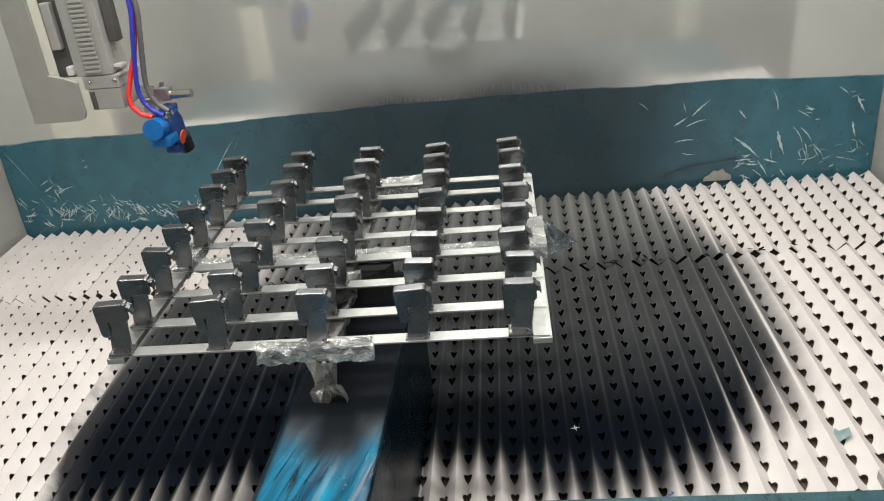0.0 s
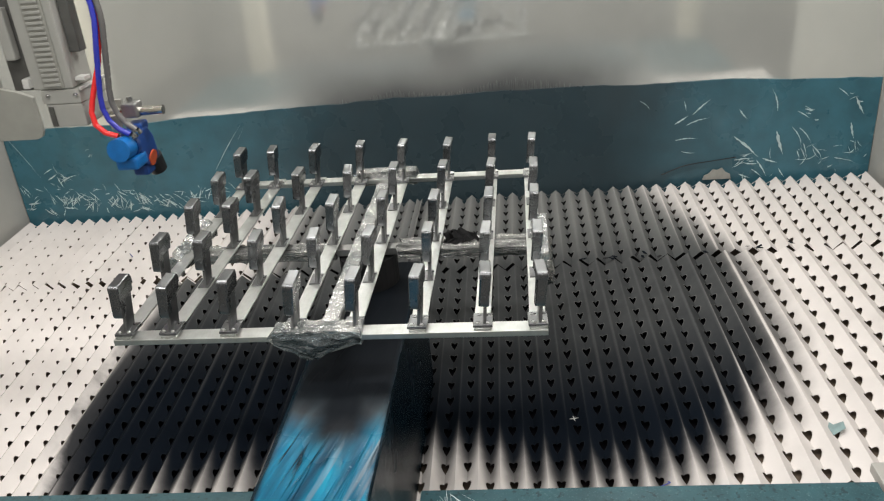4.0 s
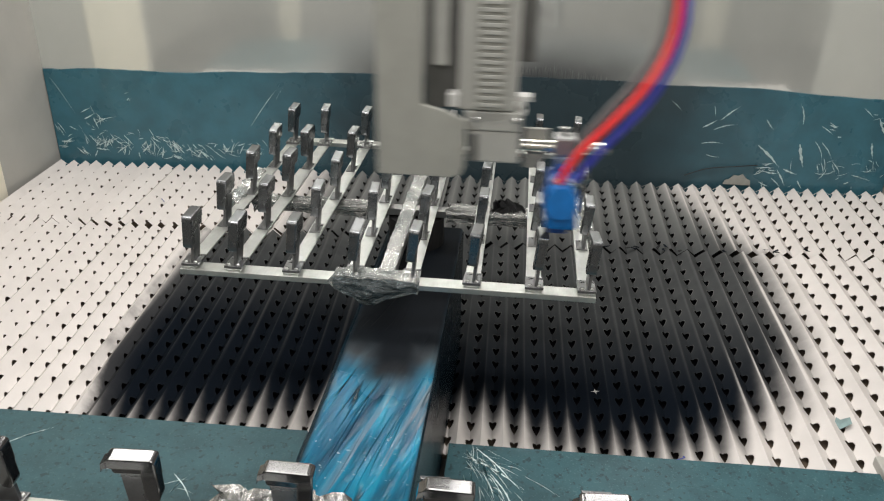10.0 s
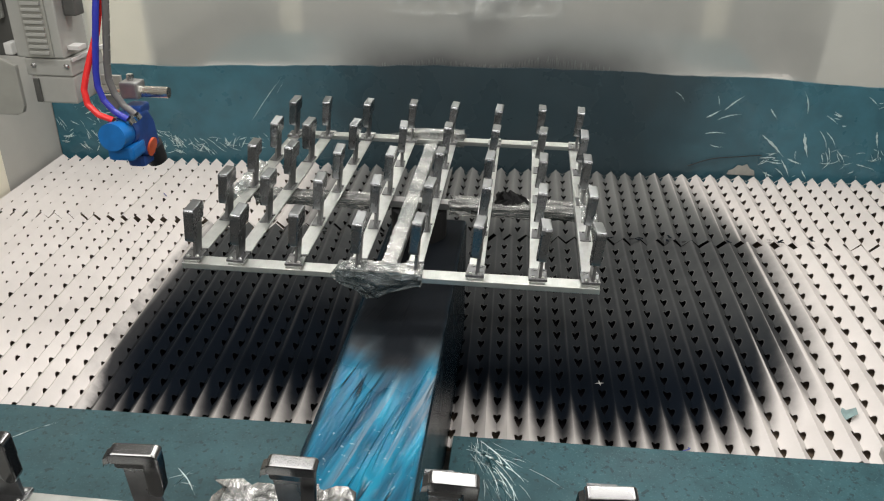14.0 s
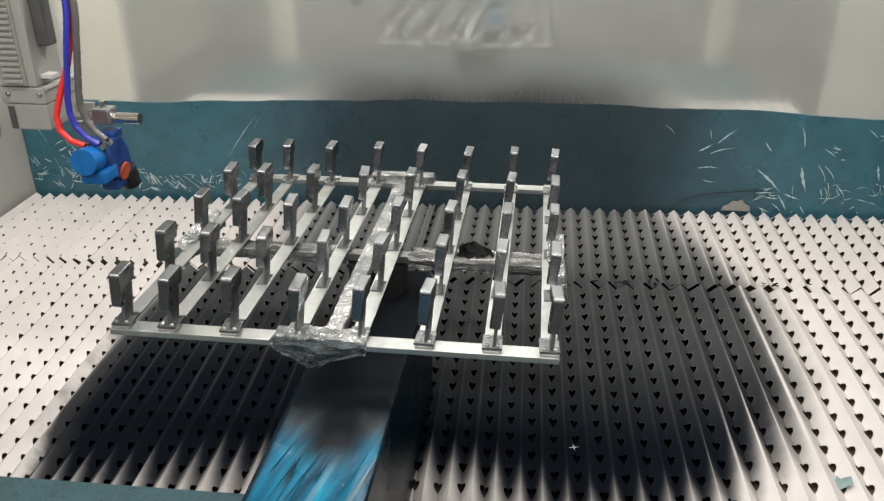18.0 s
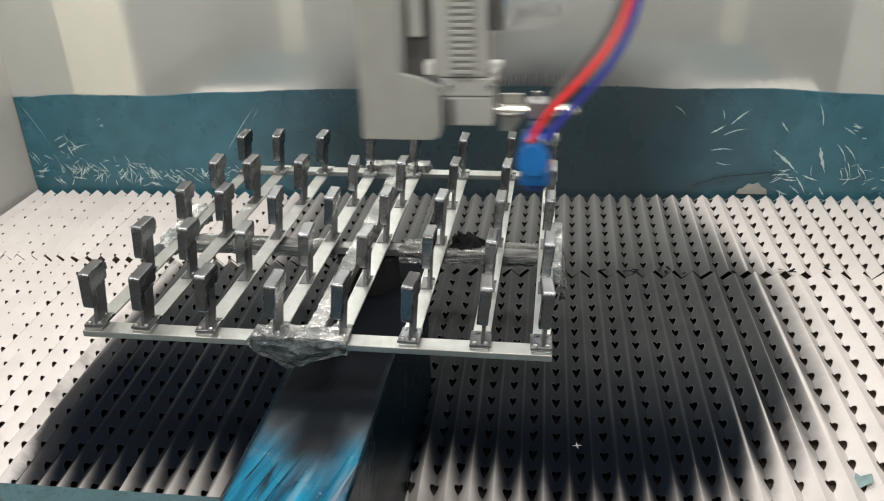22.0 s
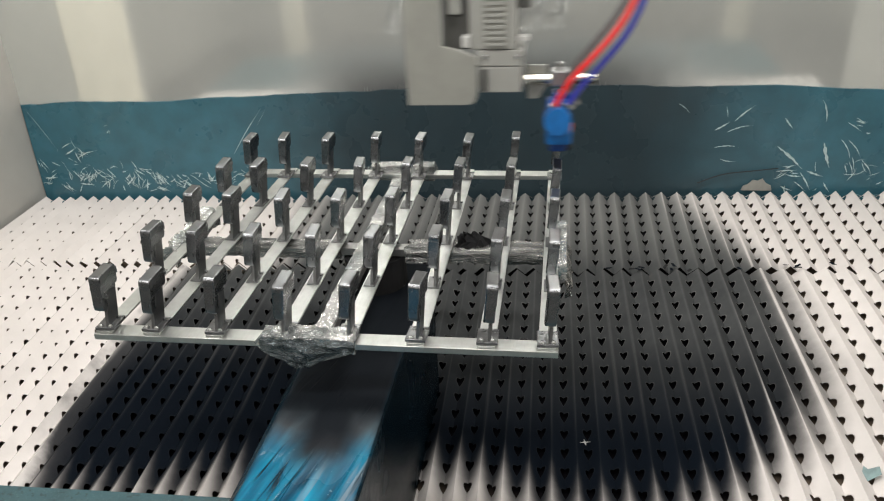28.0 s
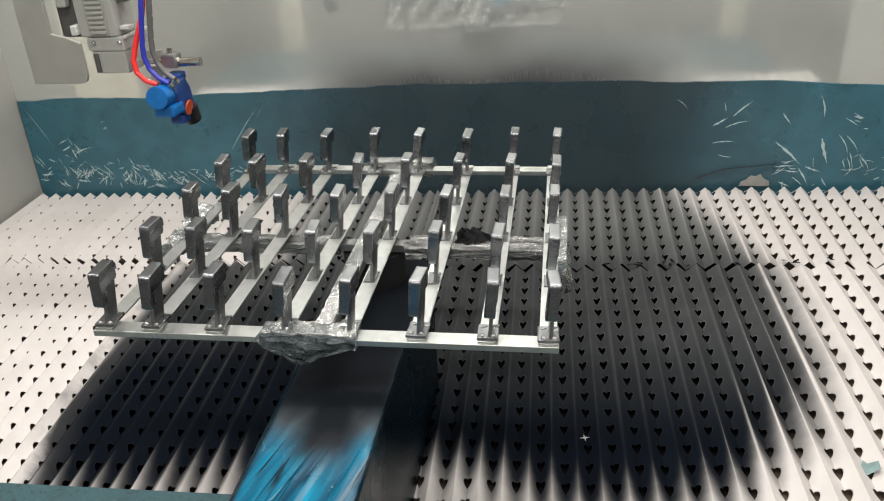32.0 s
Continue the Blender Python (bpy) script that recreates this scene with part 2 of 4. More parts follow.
def make_arm_film():
    """Blue stretch film drawn into slanting creases, with a painted grey sheen, then blackened towards the rack."""
    k = Nodes("blue_stretch_film", (0.02, 0.30, 0.55), 0.22, 0.0, 0.35)
    x, y, z = k.xyz()

    def slanted(across, along):
        n = k.t.nodes.new("ShaderNodeCombineXYZ")
        k.link(k.math("MULTIPLY", k.math("MULTIPLY_ADD", y, -0.205, x), across), n.inputs[0])
        k.link(k.math("MULTIPLY", y, along), n.inputs[1])
        k.link(k.math("MULTIPLY", z, 3.0), n.inputs[2])
        return n.outputs[0]

    sheet = k.noise(1.0, 3, slanted(22.0, 3.2), 0.55, 0.3)
    # crease lines carry the shade of the folds as a dark colour
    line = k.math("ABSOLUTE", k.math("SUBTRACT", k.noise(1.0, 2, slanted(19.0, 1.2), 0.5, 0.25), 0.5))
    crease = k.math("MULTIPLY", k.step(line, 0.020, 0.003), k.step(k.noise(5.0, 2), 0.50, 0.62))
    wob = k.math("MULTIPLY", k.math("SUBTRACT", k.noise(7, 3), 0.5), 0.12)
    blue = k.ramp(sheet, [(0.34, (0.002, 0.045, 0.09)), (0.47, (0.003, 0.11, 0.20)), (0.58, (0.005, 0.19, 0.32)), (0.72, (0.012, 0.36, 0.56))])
    # pale streaks: sheen of the stretched film, painted in
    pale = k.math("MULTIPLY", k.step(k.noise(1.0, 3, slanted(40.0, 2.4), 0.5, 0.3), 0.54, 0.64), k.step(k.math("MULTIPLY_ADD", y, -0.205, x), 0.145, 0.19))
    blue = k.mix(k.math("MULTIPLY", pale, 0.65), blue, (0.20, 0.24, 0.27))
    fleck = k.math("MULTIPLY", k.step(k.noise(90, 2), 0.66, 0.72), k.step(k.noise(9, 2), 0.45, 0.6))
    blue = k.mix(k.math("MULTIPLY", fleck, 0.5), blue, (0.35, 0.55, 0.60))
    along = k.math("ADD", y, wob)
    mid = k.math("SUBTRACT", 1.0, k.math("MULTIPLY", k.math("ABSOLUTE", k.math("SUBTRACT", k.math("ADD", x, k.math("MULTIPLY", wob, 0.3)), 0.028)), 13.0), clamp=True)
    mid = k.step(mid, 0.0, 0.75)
    # grey band: the glossy film's reflection, painted into the colour
    grey_sheen = k.step(along, -0.635, -0.525)
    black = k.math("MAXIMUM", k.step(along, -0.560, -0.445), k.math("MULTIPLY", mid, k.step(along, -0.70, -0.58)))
    # side face and left edge coloured near black, as the shade on them
    side_shade = k.math("MAXIMUM", k.step(k.math("ADD", x, k.math("MULTIPLY", wob, 0.1)), 0.106, 0.115), k.step(k.math("ADD", x, k.math("MULTIPLY", wob, 0.06)), -0.066, -0.079))
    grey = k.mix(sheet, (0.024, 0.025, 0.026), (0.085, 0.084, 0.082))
    tone = k.mix(black, k.mix(k.math("MULTIPLY", grey_sheen, 0.92), blue, grey), (0.007, 0.009, 0.012))
    tone = k.mix(k.math("MULTIPLY", crease, k.math("SUBTRACT", 1.0, k.math("MAXIMUM", black, side_shade))), tone, (0.004, 0.014, 0.022))
    k.color(k.mix(k.math("MULTIPLY", side_shade, 0.97), tone, (0.004, 0.012, 0.019)))
    k.rough(k.mix(side_shade, k.mix(k.math("MAXIMUM", grey_sheen, black), 0.20, 0.60), 0.25))
    k.link(k.math("MULTIPLY_ADD", grey_sheen, -0.28, 0.35), k.b.inputs["Specular IOR Level"])
    relief = k.math("SUBTRACT", sheet, k.math("MULTIPLY", k.math("MULTIPLY", crease, k.math("SUBTRACT", 1.0, side_shade)), 0.35))
    k.bump(k.math("MULTIPLY", relief, k.math("MULTIPLY_ADD", grey_sheen, -0.75, 1.0)), 0.7, 0.014)
    return k.m


def make_foil(name, low, high, drawn=False):
    """Crumpled foil; drawn: wound tight, so that its wrinkles run along x."""
    k = Nodes(name, high, 0.24, 0.80)
    where = k.mapped((0.22, 1.6, 1.6)) if drawn else None
    k.color(k.ramp(k.noise(34 if drawn else 18, 4, where), [(0.35, low), (0.62, high)]))
    k.bump(k.noise(58, 4, where, 0.6, 1.8), 0.85, 0.005)
    return k.m


def make_alu(name, base, rough):
    k = Nodes(name, base, rough, 1.0)
    k.color(k.ramp(k.noise(30, 5), [(0.3, tuple(c * 0.82 for c in base)), (0.7, base)]))
    k.rough(k.ramp(k.noise(5, 5, k.mapped((60, 6, 60))), [(0.3, rough - 0.08), (0.7, rough + 0.12)]))
    k.bump(k.noise(6, 5, k.mapped((90, 6, 90))), 0.12, 0.0008)
    return k.m


def coated(m, weight, rough):
    b = m.node_tree.nodes["Principled BSDF"]
    b.inputs["Coat Weight"].default_value, b.inputs["Coat Roughness"].default_value = weight, rough
    return m


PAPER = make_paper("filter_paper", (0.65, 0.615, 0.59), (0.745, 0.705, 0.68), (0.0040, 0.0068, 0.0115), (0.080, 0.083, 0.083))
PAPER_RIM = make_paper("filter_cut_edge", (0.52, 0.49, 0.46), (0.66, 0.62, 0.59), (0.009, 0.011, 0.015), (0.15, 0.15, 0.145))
# near black under the sooted area: the holes' inner shade is in this colour
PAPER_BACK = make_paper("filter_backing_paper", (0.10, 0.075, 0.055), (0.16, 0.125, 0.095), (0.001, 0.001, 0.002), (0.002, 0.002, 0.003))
STEEL = make_steel()
TEAL_WALL = make_teal("teal_wall_film", (0.040, 0.138, 0.184), 0.91, 0.28)
TEAL_LIP = make_teal("teal_painted_lip", (0.031, 0.100, 0.120), 0.0, 0.45, True)
ARM_FILM = make_arm_film()
FOIL = make_foil("crumpled_foil", (0.24, 0.26, 0.26), (0.76, 0.76, 0.74))
FOIL_GREY = make_foil("dulled_foil", (0.05, 0.052, 0.05), (0.46, 0.46, 0.45), True)
# darker copy of the foil; dark reflections on the hanging point are in its colour
FOIL_DARK = make_foil("dark_foil", (0.05, 0.065, 0.07), (0.28, 0.32, 0.335))
ALU = make_alu("brushed_aluminium", (0.645, 0.66, 0.64), 0.40)
ALU_DULL = make_alu("dull_aluminium", (0.40, 0.40, 0.395), 0.42)
ROD = plain("polished_rod", (0.66, 0.64, 0.58), 0.2, 1.0, 0.06)
SCREW = plain("screw_steel", (0.6, 0.6, 0.6), 0.28, 1.0)
PART_GREY = coated(plain("grey_sprayed_part", (0.175, 0.18, 0.188), 0.28, 0.95, 0.12, 40, 0.03), 0.5, 0.12)
PART_BLACK = coated(plain("gloss_black_part", (0.012, 0.012, 0.013), 0.20, 0.0, 0.1, 40, 0.02, 0.8), 0.8, 0.10)
STEM_BRIGHT = plain("bright_clip_steel", (0.20, 0.202, 0.207), 0.30, 0.90, 0.18, 50)
STEM_METAL = plain("fixture_steel", (0.36, 0.36, 0.36), 0.36, 0.85, 0.12, 50)
BEIGE = plain("beige_wall_paint", (0.44, 0.43, 0.40), 0.42, 0.0, 0.06, 5)
CREAM = plain("cream_panel_paint", (0.86, 0.80, 0.67), 0.5, 0.0, 0.05, 5)
CONCRETE = plain("dark_pit_steel", (0.006, 0.006, 0.007), 0.8, 0.0, 0.2, 12)
FLOOR = plain("grey_concrete_floor", (0.17, 0.168, 0.16), 0.6, 0.0, 0.18, 6)
GANTRY = plain("grey_machine_paint", (0.315, 0.315, 0.285), 0.45, 0.0, 0.07, 20)
GANTRY_LIGHT = plain("light_machine_paint", (0.37, 0.37, 0.345), 0.42, 0.0, 0.06, 20)
BRIGHT_PAINT = plain("bright_sheet_metal", (0.62, 0.62, 0.60), 0.32, 0.0, 0.06, 20)
GANTRY_DARK = plain("dark_machine_slot", (0.085, 0.085, 0.08), 0.55, 0.0, 0.15, 20)
BLUE_PLASTIC = plain("blue_gun_wrap", (0.004, 0.14, 0.44), 0.35, 0.0, 0.2, 25, 0.2)
NAVY = plain("navy_gun_body", (0.010, 0.055, 0.24), 0.4, 0.0, 0.25, 25, 0.2)
ORANGE = plain("orange_gun_ring", (0.62, 0.10, 0.03), 0.45)
BLACK_RUBBER = plain("black_nozzle", (0.012, 0.012, 0.014), 0.5)
HOSE_RED = plain("red_air_hose", (0.85, 0.035, 0.035), 0.25, 0.0, 0.06)
HOSE_BLUE = plain("blue_air_hose", (0.035, 0.045, 0.42), 0.22, 0.0, 0.06)
HOSE_GREY = plain("clear_grey_hose", (0.13, 0.125, 0.125), 0.25, 0.0, 0.08)
PAPER_SCRAP = plain("soiled_white_scrap", (0.34, 0.34, 0.33), 0.8)
SCRATCH = plain("pale_scratch", (0.74, 0.86, 0.86), 0.6, 0.0, 0.1)


# ---- mesh helpers ----
def link_mesh(name, bm, material):
    me = bpy.data.meshes.new(name)
    bm.to_mesh(me)
    bm.free()
    me.materials.append(material)
    return new(name, me)


def part(name, bm, material, parent, label=""):
    ob = link_mesh(name, bm, material)
    ob.parent = parent
    return tagged(ob, label) if label else ob


def share(name, me, parent, m, label=""):
    """One more piece on a mesh that exists already."""
    ob = new(name, me)
    ob.parent = parent
    ob.matrix_basis = m
    return tagged(ob, label) if label else ob


def thing(name, label, category, m=None, group="", kind=""):
    ob = new(name)
    ob.empty_display_size = 0.05
    if m is not None:
        ob.matrix_basis = m
    return tagged(ob, label, category, group, kind)


def box(x0, x1, y0, y1, z0, z1, bevel=0.002, bm=None):
    bm = bm or bmesh.new()
    part_bm = bmesh.new()
    bmesh.ops.create_cube(part_bm, size=1)
    for v in part_bm.verts:
        v.co = Vector(((x0 + x1) / 2 + v.co.x * (x1 - x0), (y0 + y1) / 2 + v.co.y * (y1 - y0), (z0 + z1) / 2 + v.co.z * (z1 - z0)))
    if bevel:
        bmesh.ops.bevel(part_bm, geom=part_bm.edges[:], offset=bevel, segments=2, affect="EDGES", profile=0.6)
    me = bpy.data.meshes.new("tmp")
    part_bm.to_mesh(me)
    part_bm.free()
    bm.from_mesh(me)
    bpy.data.meshes.remove(me)
    return bm


def rod(a, b, r, segments=16, bm=None, r2=None):
    bm = bm or bmesh.new()
    a, b = Vector(a), Vector(b)
    m = Matrix.Translation((a + b) / 2) @ (b - a).to_track_quat("Z", "Y").to_matrix().to_4x4()
    bmesh.ops.create_cone(bm, cap_ends=True, segments=segments, radius1=r, radius2=r if r2 is None else r2, depth=(b - a).length, matrix=m)
    return bm


def smooth(ob, angle=0.6):
    for p in ob.data.polygons:
        p.use_smooth = True
    ob.data.set_sharp_from_angle(angle=angle)
    return ob


def tube(points, r, sides=12, steps=6, bm=None):
    """A round hose through points, on a smooth curve."""
    bm = bm or bmesh.new()
    pts = [Vector(p) for p in points]
    line = []
    for i in range(len(pts) - 1):
        p0, p1, p2, p3 = pts[max(i - 1, 0)], pts[i], pts[i + 1], pts[min(i + 2, len(pts) - 1)]
        for s in range(steps):
            u = s / steps
            line.append(0.5 * ((2 * p1) + (p2 - p0) * u + (2 * p0 - 5 * p1 + 4 * p2 - p3) * u * u + (3 * p1 - p0 - 3 * p2 + p3) * u ** 3))
    line.append(pts[-1])
    rings = []
    for i, p in enumerate(line):
        d = (line[min(i + 1, len(line) - 1)] - line[max(i - 1, 0)]).normalized()
        u = d.cross(Vector((0.0, 1.0, 0.05))).normalized()
        w = d.cross(u)
        rings.append([bm.verts.new(p + r * (math.cos(2 * math.pi * k / sides) * u + math.sin(2 * math.pi * k / sides) * w)) for k in range(sides)])
    for a, b in zip(rings, rings[1:]):
        for k in range(sides):
            bm.faces.new((a[k], a[(k + 1) % sides], b[(k + 1) % sides], b[k]))
    bm.faces.new(rings[0])
    bm.faces.new(rings[-1][::-1])
    bmesh.ops.recalc_face_normals(bm, faces=bm.faces[:])
    return bm


def prism(outline, axis, lo, hi, bevel=0.0):
    """An outline of (u, v) pushed along an axis: 'x' takes (y, z), 'y' takes (x, z), 'z' takes (x, y)."""
    bm = bmesh.new()

    def at(u, v, w):
        return {"x": (w, u, v), "y": (u, w, v), "z": (u, v, w)}[axis]

    a = [bm.verts.new(at(u, v, lo)) for u, v in outline]
    b = [bm.verts.new(at(u, v, hi)) for u, v in outline]
    bm.faces.new(a)
    bm.faces.new(b[::-1])
    for i in range(len(a)):
        j = (i + 1) % len(a)
        bm.faces.new((a[i], b[i], b[j], a[j]))
    bmesh.ops.recalc_face_normals(bm, faces=bm.faces[:])
    if bevel:
        bmesh.ops.bevel(bm, geom=bm.edges[:], offset=bevel, segments=2, affect="EDGES", profile=0.6)
    return bm


# ---- the booth ----
X_LEFT, X_RIGHT, Y_BACK = -1.765, 1.705, 1.313
RACK_X, RACK_Z = -0.010, 0.485


def ridge(x, y):
    """Height of the filter's ridges: the bed lies a little askew."""
    return 0.02 + 0.02 * x + 0.03 * y


def structure(name, bm, material, label):
    return tagged(link_mesh(name, bm, material), label, name.split("_")[0], kind="structure")


structure("floor", box(-3.2, 3.2, -4.2, 2.4, -0.63, -0.55, 0), FLOOR, "grey concrete workshop floor under the booth")
back = box(X_LEFT - 0.06, X_RIGHT + 0.06, Y_BACK, Y_BACK + 0.04, -0.5, 2.6, 0)
for v in back.verts:
    v.co.y -= (v.co.z - 0.45) * 0.012  # the wall is a little out of plumb
structure("wall_back", back, STEEL, "stainless steel back wall, dull and clouded by overspray")
structure("wall_left", box(X_LEFT - 0.05, X_LEFT, 0.30, Y_BACK, -0.5, 2.6, 0.004), BEIGE, "beige painted sheet-metal side wall of the booth")
structure("wall_right", box(X_RIGHT, X_RIGHT + 0.05, 0.30, Y_BACK, -0.5, 2.6, 0.004), BEIGE, "beige painted sheet-metal side wall of the booth")
structure("ceiling", box(-3.2, 3.2, -4.2, 2.4, 2.6, 2.66, 0), BEIGE, "beige booth ceiling")
# unseen walls, added round the booth for the steel to reflect
structure("wall_outer_left", box(-3.2, -3.1, -4.2, 2.4, -0.55, 2.6, 0), BEIGE, "unseen beige wall beside the booth, added for reflections")
structure("wall_outer_right", box(3.1, 3.2, -4.2, 2.4, -0.55, 2.6, 0), BEIGE, "unseen beige wall beside the booth, added for reflections")
structure("wall_front", box(-3.1, 3.1, -4.2, -4.1, -0.55, 2.6, 0), BEIGE, "unseen beige wall behind the operator side, added for reflections")


def lamp_fixture(x, y):
    t = thing("ceiling_light", "white strip light on the unseen ceiling", "lamp", pose(x, y, 2.6), "strip lights")
    part("housing", box(-1.35, 1.35, -0.16, 0.16, -0.05, 0.0, 0.01), GANTRY_LIGHT, t)
    return t


lamp_fixture(0.0, -0.9)
lamp_fixture(0.0, 0.35)
# unseen housing for the added fill lamp
lamp_fixture(0.0, -3.2)
# panel added so that the steel reflects a cream band
structure("panel_left", box(X_LEFT - 0.002, X_LEFT + 0.004, 0.37, 0.91, -0.3, 2.3, 0.002), CREAM, "cream panel on the side wall, added for its reflection in the steel")
for side in (-1, 1):
    structure("post_front", box(side * 1.62 - 0.07, side * 1.62 + 0.07, -1.85, -1.70, -0.55, 2.6, 0.006), CREAM, "cream square post at the open front of the booth")


# ---- pleated paper filter bed ----
DEPTH = 0.025


def pulled(x, y):
    """The sheets lie a little askew towards the right wall."""
    return y + 0.035 * max(0.0, x - 0.48) * min(1.0, max(0.0, (1.28 - y) / 0.6))


def filter_sheet(feet, slope, y_ref, holes, y0, y1, seed, label):
    """A pleated sheet: ridges along y, with a hole through the foot of every fold at each place in holes."""
    rnd = random.Random(seed)
    sheet = thing("pleated_filter", label, "filter", None, "filter sheets")
    n = len(feet)
    crest = [1.5 * feet[0] - 0.5 * feet[1]] + [(a + b) / 2 for a, b in zip(feet, feet[1:])] + [1.5 * feet[-1] - 0.5 * feet[-2]]
    crest = [c + rnd.uniform(-0.004, 0.004) for c in crest]
    dips = [rnd.uniform(-0.003, 0.0015) for _ in crest]
    cuts = [y0] + [(a + b) / 2 for a, b in zip(holes, holes[1:])] + [y1]
    for i, foot in enumerate(feet):
        bm = bmesh.new()
        sag = rnd.uniform(-0.003, 0.004)
        size = 0.0128 if foot > -0.1 else 0.0112 if foot > -0.78 else 0.0090
        for side in (-1, 1):
            edge = i + (side > 0)
            wide = abs(crest[edge] - foot)
            for r, hole in enumerate(holes):
                ya, yb = cuts[r], cuts[r + 1]
                ym = hole + rnd.uniform(-0.003, 0.003)
                hr = size * (rnd.uniform(0.9, 1.12) if foot > -0.78 else rnd.uniform(0.7, 1.15))

                def at(u, y):
                    """u: 0 at the foot of the fold, 1 at the ridge."""
                    x = foot + side * u * wide + slope * (y - y_ref)
                    y = pulled(x, y)
                    return bm.verts.new((x, y, ridge(x, y) + u * dips[edge] - (1 - u) * (DEPTH + sag)))

                inner = [(0.0, ya), (0.0, ym + 0.86 * hr), (0.32 * hr / wide, ym + 0.82 * hr), (0.64 * hr / wide, ym + 0.56 * hr), (0.76 * hr / wide, ym + 0.18 * hr),
                         (0.70 * hr / wide, ym - 0.36 * hr), (0.40 * hr / wide, ym - 1.00 * hr), (0.0, ym - 1.45 * hr), (0.0, yb)]
                inner = [inner[0]] + inner[7:0:-1] + [inner[8]]
                lower = [at(u, y) for u, y in inner]
                mid = [at(min(1.0, u * 1.20), ym + (y - ym) * (1.16 if 0 < q < 8 else 1.0)) for q, (u, y) in enumerate(inner)]
                upper = [at(1, ya + (yb - ya) * q / 8) for q in range(9)]
                for q in range(8):
                    bm.faces.new((mid[q], upper[q], upper[q + 1], mid[q + 1]))
                    if 0 < q < 7:
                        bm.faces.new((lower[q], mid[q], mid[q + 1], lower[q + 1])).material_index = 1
        bmesh.ops.remove_doubles(bm, verts=bm.verts[:], dist=0.0004)
        for f in bm.faces:
            f.normal_update()
            if f.normal.z < 0:
                f.normal_flip()
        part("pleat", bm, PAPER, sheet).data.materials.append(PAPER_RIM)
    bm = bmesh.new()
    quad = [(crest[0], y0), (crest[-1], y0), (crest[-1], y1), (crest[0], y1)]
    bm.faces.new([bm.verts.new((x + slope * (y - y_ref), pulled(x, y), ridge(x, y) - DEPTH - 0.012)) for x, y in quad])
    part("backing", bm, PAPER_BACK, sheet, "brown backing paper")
    return sheet


Y_SEAM, Y_EDGE = 0.69, -0.342
SHEET = "pleated white paper filter sheet, blackened by overspray in the middle"
NEAR_HOLES = [-0.312 + 0.0632 * r for r in range(16)]
FAR_HOLES = [0.774 + 0.0713 * r for r in range(8)]
# the folds stand closer in the middle than towards the right wall
right_feet = [0.482 - 0.0535 * i for i in range(9, 0, -1)] + [0.482 + 0.0535 * i + 0.00042 * i * i for i in range(7)]
while right_feet[-1] < X_RIGHT - 0.055:
    right_feet.append(right_feet[-1] + 0.0628)
left_feet = ([-0.0507 - 0.0523 * i for i in range(13)] + [-0.6783 - 0.0497 * i for i in range(1, 22)])[::-1]
filter_sheet(left_feet, -0.045, 0.315, NEAR_HOLES + [0.690], Y_EDGE - 0.02, 0.7160, 6, SHEET)
filter_sheet(right_feet, -0.02, 0.33, NEAR_HOLES, Y_EDGE - 0.02, Y_SEAM - 0.003, 7, SHEET)
filter_sheet([-1.714 + 0.0535 * i for i in range(32)], 0.0, 1.0, FAR_HOLES, 0.7240, Y_BACK - 0.032, 1, SHEET)
filter_sheet([-0.030 + 0.0563 * i for i in range(31)], 0.0, 1.0, FAR_HOLES, Y_SEAM + 0.005, Y_BACK - 0.032, 2, SHEET)


def flake(name, outline, x, y, z, turn, material, label, tilt=0.0):
    """A thin scrap or smear lying on a pleat."""
    bm = prism(outline, "z", 0.0, 0.0008)
    ob = link_mesh(name, bm, material)
    ob.matrix_basis = pose(x, y, z, 0, tilt, turn)
    return tagged(ob, label, name.replace("_", " "))


# ---- teal film on the back wall ----
def wall_film():
    rnd = random.Random(4)
    bm = bmesh.new()
    top, low = [], []
    n = 90
    for i in range(n + 1):
        x = X_LEFT + 0.004 + (X_RIGHT - X_LEFT - 0.008) * i / n
        z = 0.445 + 0.03 * math.sin(x * 1.3 + 0.9) + 0.012 * noise.noise((x * 3, 0, 2)) + 0.005 * noise.noise((x * 14, 3, 0))
        y = Y_BACK - 0.006 - 0.003 * noise.noise((x * 5, 1, 1))
        top.append((x, y, z))
        low.append((x, y, -0.04))
    a = [bm.verts.new(p) for p in top]
    b = [bm.verts.new(p) for p in low]
    c = [bm.verts.new((p[0], Y_BACK, p[2])) for p in top]
    for i in range(n):
        bm.faces.new((a[i], b[i], b[i + 1], a[i + 1]))
        bm.faces.new((c[i], a[i], a[i + 1], c[i + 1]))
    return tagged(link_mesh("wall_film", bm, TEAL_WALL), "teal film along the wall foot, scratched and blackened by overspray", "film")


film = wall_film()


def scratch_mesh(bend, width, seed):
    """A ragged pale scratch, one metre long before scaling, lying in the x-z plane."""
    rnd = random.Random(seed)
    bm = bmesh.new()
    n = 14
    up, low = [], []
    for i in range(n + 1):
        u = i / n
        w = width * (0.15 + math.sin(math.pi * min(1, u * 1.15 + 0.03)) ** 0.6) * rnd.uniform(0.45, 1.25)
        z = bend * math.sin(math.pi * u) + rnd.uniform(-1, 1) * min(0.012, width * 0.2)
        up.append(bm.verts.new((u - 0.5, 0, z + w / 2)))
        low.append(bm.verts.new((u - 0.5, 0, z - w / 2)))
    for i in range(n):
        bm.faces.new((low[i], low[i + 1], up[i + 1], up[i]))
    bmesh.ops.solidify(bm, geom=bm.faces[:], thickness=0.0006)
    me = bpy.data.meshes.new("scratch")
    bm.to_mesh(me)
    bm.free()
    me.materials.append(SCRATCH)
    return me


